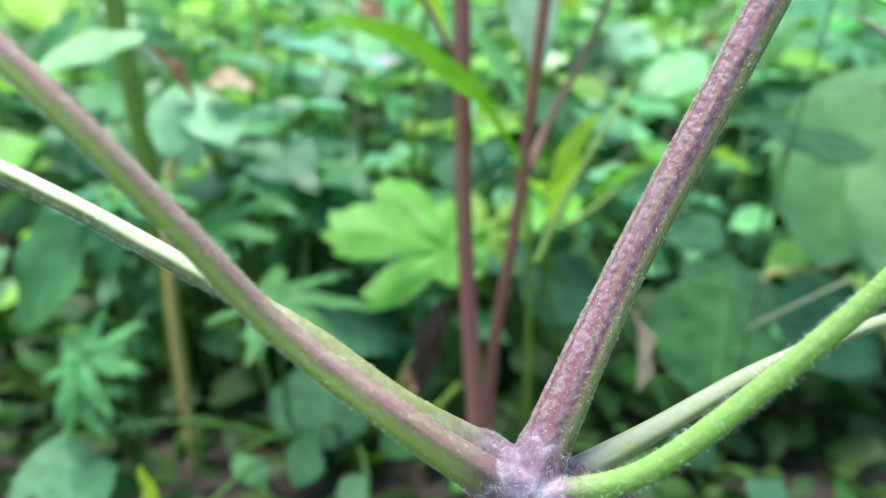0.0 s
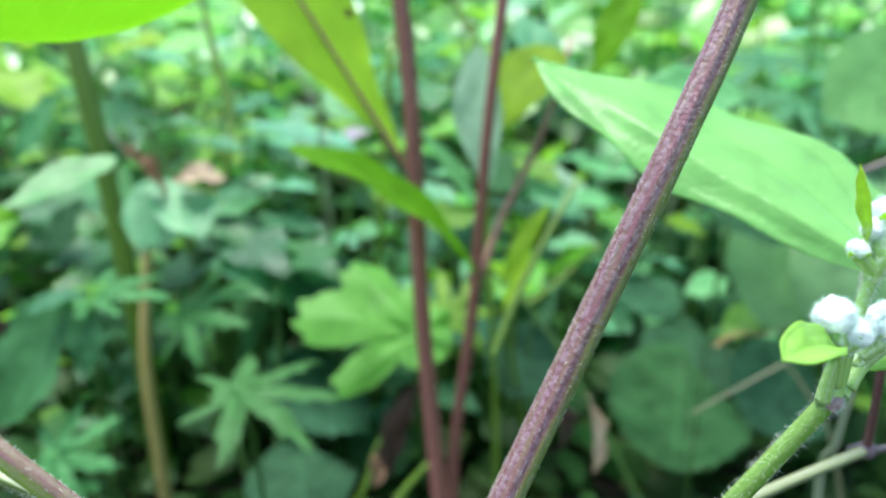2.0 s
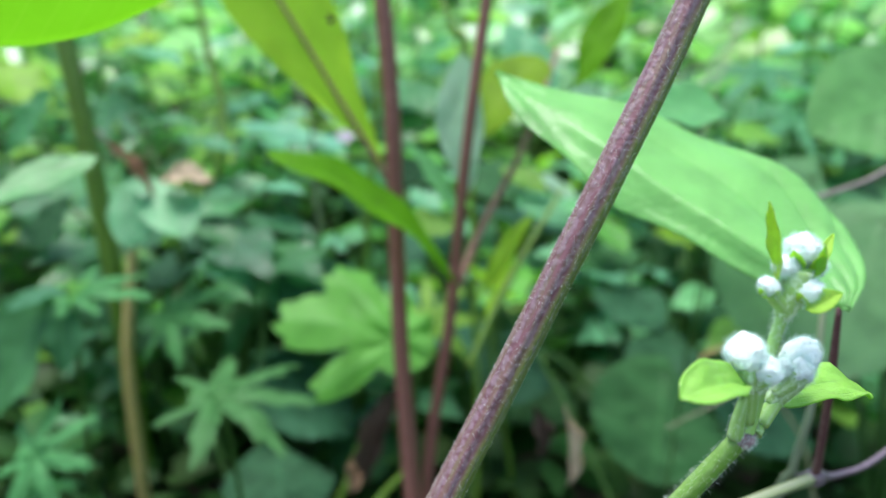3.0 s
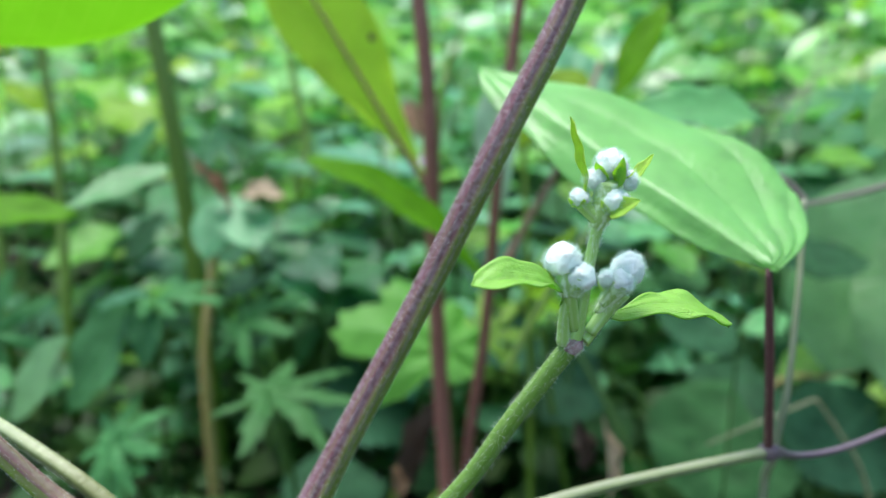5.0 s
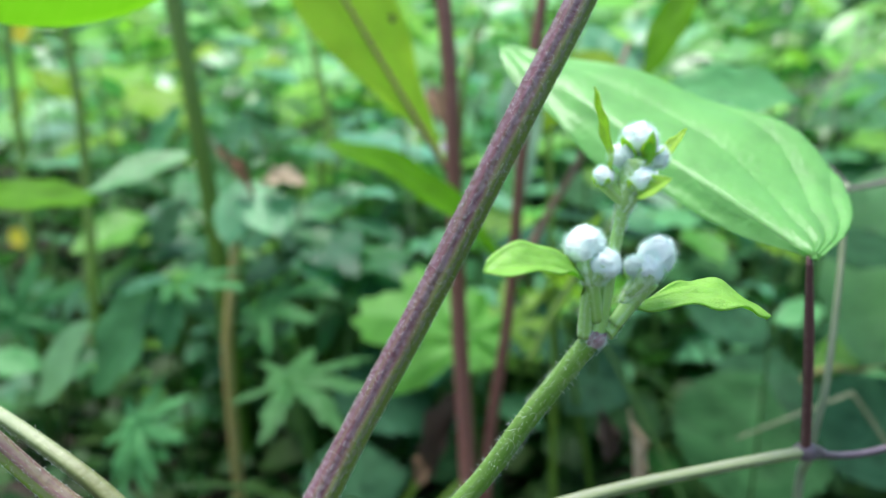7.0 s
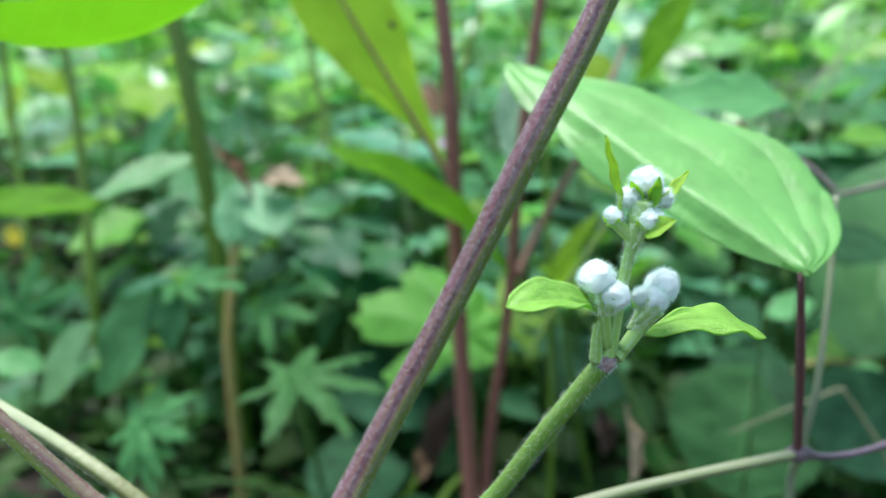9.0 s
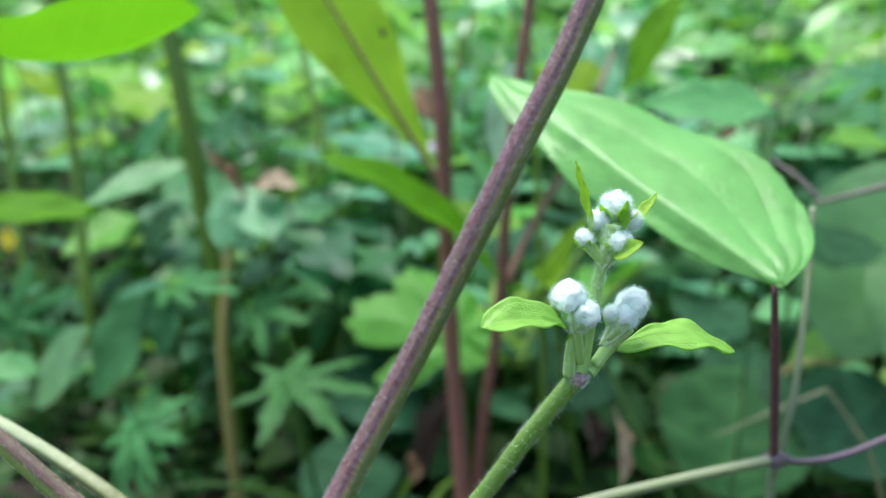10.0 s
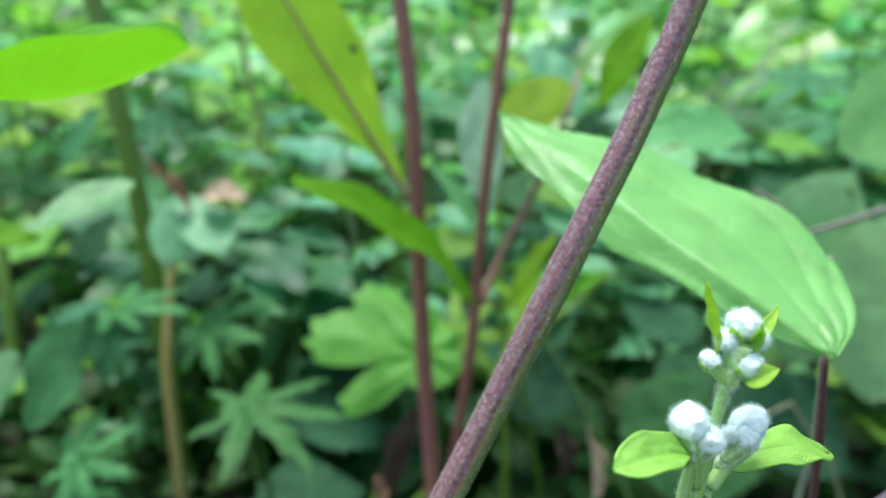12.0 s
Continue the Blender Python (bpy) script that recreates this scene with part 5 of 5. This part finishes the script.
low_plant("tall_herb", (-0.46, 0.80), "tall herb with yellow-green leaves in the light", "tall herbs", [
    (OVAL_SUNNY, (-0.6051, 0.78, 0.3085), (-0.6463, 0.75, 0.3615), UP, 1.2, 0.0014, ""),
    (OVAL_SUNNY, (-0.6078, 0.8, 0.3593), (-0.5023, 0.77, 0.3325), UP, 1.2, 0.0014, ""),
    (OVAL_SUNNY, (-0.5119, 0.74, 0.3301), (-0.4239, 0.71, 0.2943), UP, 1.2, 0.0014, ""),
    (OVAL_SUNNY, (-0.6232, 0.72, 0.3314), (-0.6382, 0.69, 0.2913), UP, 1.2, 0.0014, ""),
    (OVAL_SUNNY, (-0.5281, 0.85, 0.3623), (-0.4446, 0.82, 0.3908), UP, 1.2, 0.0014, ""),
    (OVAL_SUNNY, (-0.6629, 0.8, 0.3822), (-0.6743, 0.77, 0.4126), UP, 1.2, 0.0014, ""),
    (OVAL_SUNNY, (-0.5691, 0.7, 0.2586), (-0.4814, 0.67, 0.2696), UP, 1.2, 0.0014, ""),
    (OVAL_SUNNY, (-0.4165, 0.82, 0.3485), (-0.3419, 0.79, 0.3692), UP, 1.2, 0.0014, ""),
    (OVAL_SUNNY, (-0.4459, 0.9, 0.4103), (-0.3594, 0.87, 0.4162), UP, 1.2, 0.0014, ""),
    (OVAL_SUNNY, (-0.2421, 0.7, 0.3133), (-0.2684, 0.67, 0.2891), UP, 1.2, 0.0014, ""),
])
low_plant("pale_herb", (-0.24, 0.66), "slender herb with pale leaves that shine in the sky light", "tall herbs", [
    (OVAL_MINT, (-0.5452, 0.62, 0.2409), (-0.4697, 0.6, 0.249), (0.0, -0.2, 0.97), 1.3, 0.0012, ""),
    (OVAL_MINT, (-0.5504, 0.66, 0.2913), (-0.5032, 0.64, 0.2952), (0.0, -0.2, 0.97), 1.3, 0.0012, ""),
    (OVAL_MINT, (-0.3165, 0.66, 0.3341), (-0.2607, 0.64, 0.3221), (0.0, -0.2, 0.97), 1.3, 0.0012, ""),
    (OVAL_MINT, (-0.2703, 0.68, 0.3405), (-0.2271, 0.66, 0.342), (0.0, -0.2, 0.97), 1.3, 0.0012, ""),
    (OVAL_MINT, (-0.1875, 0.6, 0.264), (-0.1407, 0.58, 0.2796), (0.0, -0.2, 0.97), 1.3, 0.0012, ""),
    (OVAL_MINT, (-0.1508, 0.56, 0.2534), (-0.1038, 0.54, 0.2483), (0.0, -0.2, 0.97), 1.3, 0.0012, ""),
    (OVAL_MINT, (-0.3904, 0.72, 0.3735), (-0.334, 0.7, 0.3712), (0.0, -0.2, 0.97), 1.3, 0.0012, ""),
    (OVAL_MINT, (-0.4801, 0.6, 0.3326), (-0.4449, 0.58, 0.3444), (0.0, -0.2, 0.97), 1.3, 0.0012, ""),
])
low_plant("pale_herb", (0.14, 0.62), "slender herb with pale leaves that shine in the sky light", "tall herbs", [
    (LANCE_SILVER, (0.1001, 0.6, 0.1859), (0.0501, 0.57, 0.2234), (0.0, -0.45, 0.9), 1.5, 0.0012, ""),
    (OVAL_SOFT, (0.1772, 0.66, 0.2572), (0.105, 0.63, 0.2324), (0.0, -0.45, 0.9), 1.6, 0.0012, ""),
    (OVAL_FRESH, (0.2894, 0.66, 0.2469), (0.2285, 0.63, 0.2602), (0.0, -0.45, 0.9), 1.2, 0.0012, ""),
    (LANCE_SILVER, (0.0848, 0.66, 0.2771), (0.1115, 0.63, 0.2839), (0.0, -0.45, 0.9), 1.3, 0.0012, ""),
])
low_plant("toothed_plant", (0.0, 0.45), "low plant with fresh and minty toothed leaves", "toothed plants", [
    (OVAL_MINT, (0.0143, 0.43, 0.2206), (0.0495, 0.41, 0.2054), (0.0, -0.5, 0.87), 1.1, 0.0012, ""),
    (OVAL_FRESH, (0.0081, 0.44, 0.2375), (0.0338, 0.42, 0.2249), (0.0, -0.5, 0.87), 1.1, 0.0012, ""),
    (LANCE_LIME, (-0.0084, 0.36, 0.161), (0.0054, 0.34, 0.2046), (0.0, -0.5, 0.87), 0.8, 0.0012, ""),
    (OVAL_SUNNY, (0.0244, 0.42, 0.1651), (0.0445, 0.4, 0.1901), (0.0, -0.5, 0.87), 0.9, 0.0012, ""),
    (OVAL_MINT, (-0.0492, 0.44, 0.2237), (-0.0316, 0.42, 0.2117), (0.0, -0.5, 0.87), 1.2, 0.0012, ""),
    (OVAL_FRESH, (-0.0434, 0.4, 0.2011), (-0.0227, 0.38, 0.2136), (0.0, -0.5, 0.87), 1.3, 0.0012, ""),
])
# the bright leaf high beside the path
low_plant("overhanging_plant", (-0.33, 0.24), "plant with a bright green leaf reaching over", "overhanging plant", [
    (OVAL_LIME, (-0.1411, 0.14, 0.2824), (-0.0854, 0.152, 0.2899), (0.0, -0.22, 1.0), 1.0, 0.0018, "bright yellow-green smooth leaf"),
])

low_plant("toothed_plant", (0.15, 0.53), "low plant with fresh and minty toothed leaves", "toothed plants", [
    (OVAL_SUNNY, (0.1617, 0.52, 0.1695), (0.1286, 0.5, 0.1901), (0.0, -0.5, 0.87), 0.9, 0.0012, ""),
    (OVAL_MINT, (0.159, 0.5, 0.1871), (0.1771, 0.48, 0.2027), (0.0, -0.5, 0.87), 1.0, 0.0012, ""),
    (OVAL_SOFT, (0.165, 0.48, 0.1435), (0.1279, 0.46, 0.1433), (0.0, -0.5, 0.87), 1.0, 0.0012, ""),
    (OVAL_FRESH, (0.1802, 0.46, 0.1259), (0.1455, 0.44, 0.1171), (0.0, -0.5, 0.87), 1.1, 0.0012, ""),
    (OVAL_MINT, (0.151, 0.5, 0.0985), (0.1106, 0.48, 0.1122), (0.0, -0.5, 0.87), 0.8, 0.0012, ""),
    (OVAL_SUNNY, (0.2187, 0.5, 0.1437), (0.1796, 0.48, 0.1612), (0.0, -0.5, 0.87), 0.8, 0.0012, ""),
    (OVAL_MINT, (0.0374, 0.5, 0.1704), (0.0694, 0.48, 0.1767), (0.0, -0.5, 0.87), 1.0, 0.0012, ""),
    (OVAL_SOFT, (0.0992, 0.55, 0.1917), (0.0573, 0.53, 0.2039), (0.0, -0.5, 0.87), 1.0, 0.0012, ""),
    (OVAL_MINT, (0.1885, 0.52, 0.1093), (0.2031, 0.5, 0.1315), (0.0, -0.5, 0.87), 0.9, 0.0012, ""),
])

# small yellow flowers
def flower(at, size):
    f = thing("yellow_flower", at, "small yellow flower among the leaves", "flower", "yellow flowers")
    for k in range(5):
        a = 2 * math.pi * k / 5
        part("petal", blade(ovate(0.42, 0.6, 0.6), 6, 3, 0.1, 0.1, 0.0), yellow_petal, f, "", laid(at, Vector(at) + Vector((math.cos(a) * size, -0.3 * size, math.sin(a) * size)), (0, -1, 0.2)))
    base = Vector((at[0], at[1] + 0.01, ground_height(at[0], at[1] + 0.01)))
    part("stem", tube([base, base.lerp(Vector(at), 0.6) + Vector((0.01, 0.01, 0)), at], [0.002, 0.0015, 0.001], 6, steps=5), thick_green_stem, f)


flower((-0.6751, 0.7675, 0.4023), 0.017)
flower((-0.5945, 0.6451, 0.1608), 0.012)
flower((0.0987, 0.9958, 0.3800), 0.014)

# ---- undergrowth behind, plant by plant ----
def fill_undergrowth():
    rng = random.Random(11)
    kinds = [(PALM, "palmate_plant", "low plant with deeply cut palmate leaves", "palmate plants"), (OVAL_BLUE, "toothed_plant", "low plant with toothed blue-green leaves", "toothed plants"),
             (OVAL_FRESH, "toothed_plant", "low plant with fresh green toothed leaves", "toothed plants"), (ROUND, "round_leaf_plant", "low plant with round dark green leaves", "round-leaved plants"),
             (ROUND_BLUE, "heart_leaf_plant", "low plant with blue-green heart-shaped leaves", "toothed plants"), (PALM_FRESH, "palmate_plant", "low plant with fresh green palmate leaves", "palmate plants")]
    spots = []
    for row in range(5):
        y = 0.52 + row * 0.11
        count = 8 + row
        for k in range(count):
            x = -0.62 * y - 0.08 + (1.3 * y + 0.16) * (k + 0.5) / count
            spots.append((x + rng.uniform(-0.03, 0.03), y + rng.uniform(-0.05, 0.05)))
    for x, y in spots:
        left = x < 0.0
        weights = (4, 3, 2, 1, 2, 2) if left else (1, 2, 3, 4, 3, 1)
        mesh, name, label, group = rng.choices(kinds, weights)[0]
        if mesh is PALM_FRESH and not left:
            mesh, name, label, group = kinds[3]
        if mesh is ROUND_BLUE and left and y < 0.62:
            mesh, name, label, group = kinds[1]
        leaves = []
        g = ground_height(x, y)
        for k in range(rng.randint(5, 7)):
            a = rng.uniform(0, 2 * math.pi)
            reach = rng.uniform(0.02, 0.09)
            h = rng.uniform(0.05, 0.22) + 0.10 * max(0, y - 0.55)
            b = Vector((x + math.cos(a) * reach, y + math.sin(a) * reach, g + h))
            size = rng.uniform(0.045, 0.085)
            out = Vector((math.cos(a), math.sin(a) - 0.25, rng.uniform(-0.5, 0.15))).normalized()
            leaves.append((mesh, b, b + out * size, (rng.gauss(0, 0.25), -0.3 + rng.gauss(0, 0.2), 0.9), rng.uniform(0.9, 1.25), 0.0014, ""))
        low_plant(name, (x, y), label, group, leaves)


fill_undergrowth()


def herb(x, y, height, mesh, size, label, seed):
    """An upright herb: one stalk with pairs of opposite leaves that get smaller upwards."""
    rng = random.Random(seed)
    g = ground_height(x, y) - 0.005
    lean = Vector((rng.uniform(-0.05, 0.05), rng.uniform(-0.04, 0.04), height))
    p = thing("leafy_herb", (x, y, g), label, "plant", "upright herbs")
    foot = Vector((x, y, g))
    line = [foot, foot + lean * 0.5 + Vector((rng.uniform(-0.008, 0.008), 0, 0)), foot + lean]
    part("stem", tube(line, [0.0030, 0.0024, 0.0012], 8, steps=6, cap=False), shade_stalk, p)
    pts = smooth_line(line, 20)
    pairs = int(height / 0.045)
    turn = rng.uniform(0, 3)
    for k in range(pairs):
        s = 0.3 + 0.7 * (k + 0.5) / pairs
        b = pts[min(len(pts) - 1, int(s * (len(pts) - 1)))]
        turn += math.pi / 2 + rng.uniform(-0.3, 0.3)
        for side in (0, math.pi):
            a = turn + side
            sz = size * (1.15 - 0.6 * s) * rng.uniform(0.85, 1.15)
            out = Vector((math.cos(a), math.sin(a), rng.uniform(-0.35, 0.15))).normalized()
            part("leaf", mesh, None, p, "", laid(b, b + out * sz, (rng.gauss(0, 0.15), -0.25, 0.95), rng.uniform(0.95, 1.2)))


herb_rng = random.Random(23)
for k, (hx, hy, hh) in enumerate([(-0.10, 0.60, 0.26), (-0.18, 0.66, 0.30), (-0.27, 0.58, 0.28), (-0.36, 0.62, 0.30), (-0.46, 0.68, 0.34), (-0.02, 0.68, 0.26), (0.07, 0.62, 0.24), (0.15, 0.70, 0.28),
                                 (0.25, 0.62, 0.26), (0.34, 0.72, 0.32), (-0.24, 0.82, 0.36), (-0.12, 0.86, 0.34), (-0.40, 0.88, 0.40), (-0.56, 0.84, 0.42), (0.03, 0.90, 0.34), (0.20, 0.92, 0.36),
                                 (0.40, 0.94, 0.38), (-0.33, 1.05, 0.45), (-0.05, 1.10, 0.42), (0.12, 1.12, 0.40), (0.32, 1.15, 0.42), (-0.62, 1.08, 0.5), (0.55, 1.1, 0.45), (-0.2, 1.3, 0.45)]):
    kind = herb_rng.choice([(OVAL_MINT, "upright herb with minty toothed leaves"), (OVAL_BLUE, "upright herb with blue-green toothed leaves"), (OVAL_FRESH, "upright herb with fresh green leaves"), (ROUND_MINT, "upright herb with broad minty leaves")])
    herb(hx, hy, hh, kind[0], herb_rng.uniform(0.06, 0.095), kind[1], k)


small_rng = random.Random(41)
for k in range(26):
    hx, hy = -0.42 + 0.80 * (k + small_rng.random()) / 26, small_rng.uniform(0.46, 0.60)
    kind = small_rng.choice([(OVAL_MINT, "small upright herb with minty toothed leaves"), (OVAL_BLUE, "small upright herb with blue-green toothed leaves"), (OVAL_FRESH, "small upright herb with fresh green leaves"), (TRI_MINT, "small upright herb with cut minty leaves"), (TRI_BLUE, "small upright herb with cut blue-green leaves")])
    herb(hx, hy, small_rng.uniform(0.12, 0.22) * (1.0 if hx < 0.05 else 0.75), kind[0], small_rng.uniform(0.035, 0.055), kind[1], 60 + k)


# ---- dense leaf cover: soil between the plants and the rising bank behind ----
def scatter(name, shape, places, mat, label, category):
    """Many alike leaves in one mesh."""
    base = np.array([v.co[:] for v in shape.verts])
    faces = [[v.index for v in f.verts] for f in shape.faces]
    verts, polys = [], []
    for m in places:
        a = np.array(m)
        off = len(verts) * len(base)
        verts.append(base @ a[:3, :3].T + a[:3, 3])
        polys.extend([[i + off for i in f] for f in faces])
    shape.free()
    me = bpy.data.meshes.new(name)
    me.from_pydata(np.concatenate(verts).tolist(), [], polys)
    me.polygons.foreach_set("use_smooth", [True] * len(polys))
    me.materials.append(mat)
    ob = new(name, me)
    tagged(ob, label, category, kind="stuff")


def random_leaf(rng, x, y, z, size, lean=0.35):
    a = rng.uniform(0, 2 * math.pi)
    b = Vector((x, y, z))
    tip = b + Vector((math.cos(a), math.sin(a), rng.uniform(-0.7, 0.3))).normalized() * size
    return laid(b, tip, (rng.gauss(0, lean), -0.25 + rng.gauss(0, lean), 0.9), rng.uniform(0.8, 1.3))


def build_cover():
    rng = random.Random(5)
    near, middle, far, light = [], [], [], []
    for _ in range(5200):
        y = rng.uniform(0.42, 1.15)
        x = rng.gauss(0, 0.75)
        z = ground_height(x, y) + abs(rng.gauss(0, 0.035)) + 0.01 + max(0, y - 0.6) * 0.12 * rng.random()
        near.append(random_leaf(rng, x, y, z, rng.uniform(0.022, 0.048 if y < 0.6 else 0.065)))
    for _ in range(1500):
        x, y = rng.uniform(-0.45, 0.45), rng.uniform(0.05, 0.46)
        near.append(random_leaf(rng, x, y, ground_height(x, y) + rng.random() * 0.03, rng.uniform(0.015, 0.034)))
    # round the open spot behind and beside the path
    for _ in range(14000):
        a, r = rng.uniform(0, 2 * math.pi), 0.35 + 4.5 * rng.random() ** 0.8
        x, y = r * math.cos(a), r * math.sin(a) - 0.2
        if y < 0.0 or abs(x) > 1.6:
            (near if rng.random() < max(0.15, 1.2 - 0.4 * r) else middle).append(random_leaf(rng, x, y, ground_height(x, y) + rng.random() * 0.10, rng.uniform(0.04, 0.11)))
    for _ in range(9500):
        y = 0.95 + 1.7 * rng.random() ** 0.8
        x = rng.gauss(0, 1.5)
        heap = noise.noise(Vector((x * 4.2, y * 4.2, 7)))
        if rng.random() > 0.62 + 0.9 * heap:
            continue
        z = ground_height(x, y) + max(0.0, heap + 0.15) * 0.30 + rng.random() ** 2 * 0.14
        (light if rng.random() < 0.38 else middle).append(random_leaf(rng, x, y, z, rng.uniform(0.05, 0.12), 0.5))
    for _ in range(27000):
        a = rng.gauss(math.pi / 2, 0.75)
        r = 2.3 + 0.5 * rng.random() * abs(a - math.pi / 2) + 6.0 * rng.random() ** 1.2
        x, y = r * math.cos(a), r * math.sin(a) + 0.3 * noise.noise(Vector((a * 5, 0, 2)))
        heap = noise.noise(Vector((x * 2.4, y * 2.4, 4)))
        if rng.random() > 0.66 + 0.8 * heap:
            continue
        z = ground_height(x, y) + max(0.0, heap + 0.2) * 0.75 + rng.random() ** 2 * 0.3
        far.append(random_leaf(rng, x, y, z, rng.uniform(0.06, 0.15), 0.6))
    def shape(half, peak):
        bm = blade(ovate(half, peak, 0.65), 6, 1, 0.15, 0.18, 0.0)
        bm.verts.ensure_lookup_table()
        bm.verts.index_update()
        return bm
    scatter("leaf_litter_cover", shape(0.32, 0.4), near, shaded_cover_leaf, "low green leaves covering the soil, darkened as if shaded", "undergrowth")
    scatter("bank_undergrowth", shape(0.30, 0.38), middle, far_leaf, "dense bright green undergrowth on the rising bank", "undergrowth")
    scatter("pale_undergrowth", shape(0.30, 0.42), light, highlight_leaf, "leaves scattered through the bank undergrowth, coloured pale as highlights", "undergrowth")
    scatter("far_undergrowth", shape(0.32, 0.38), far, far_leaf, "blurred bright green thicket on the bank behind", "undergrowth")


build_cover()
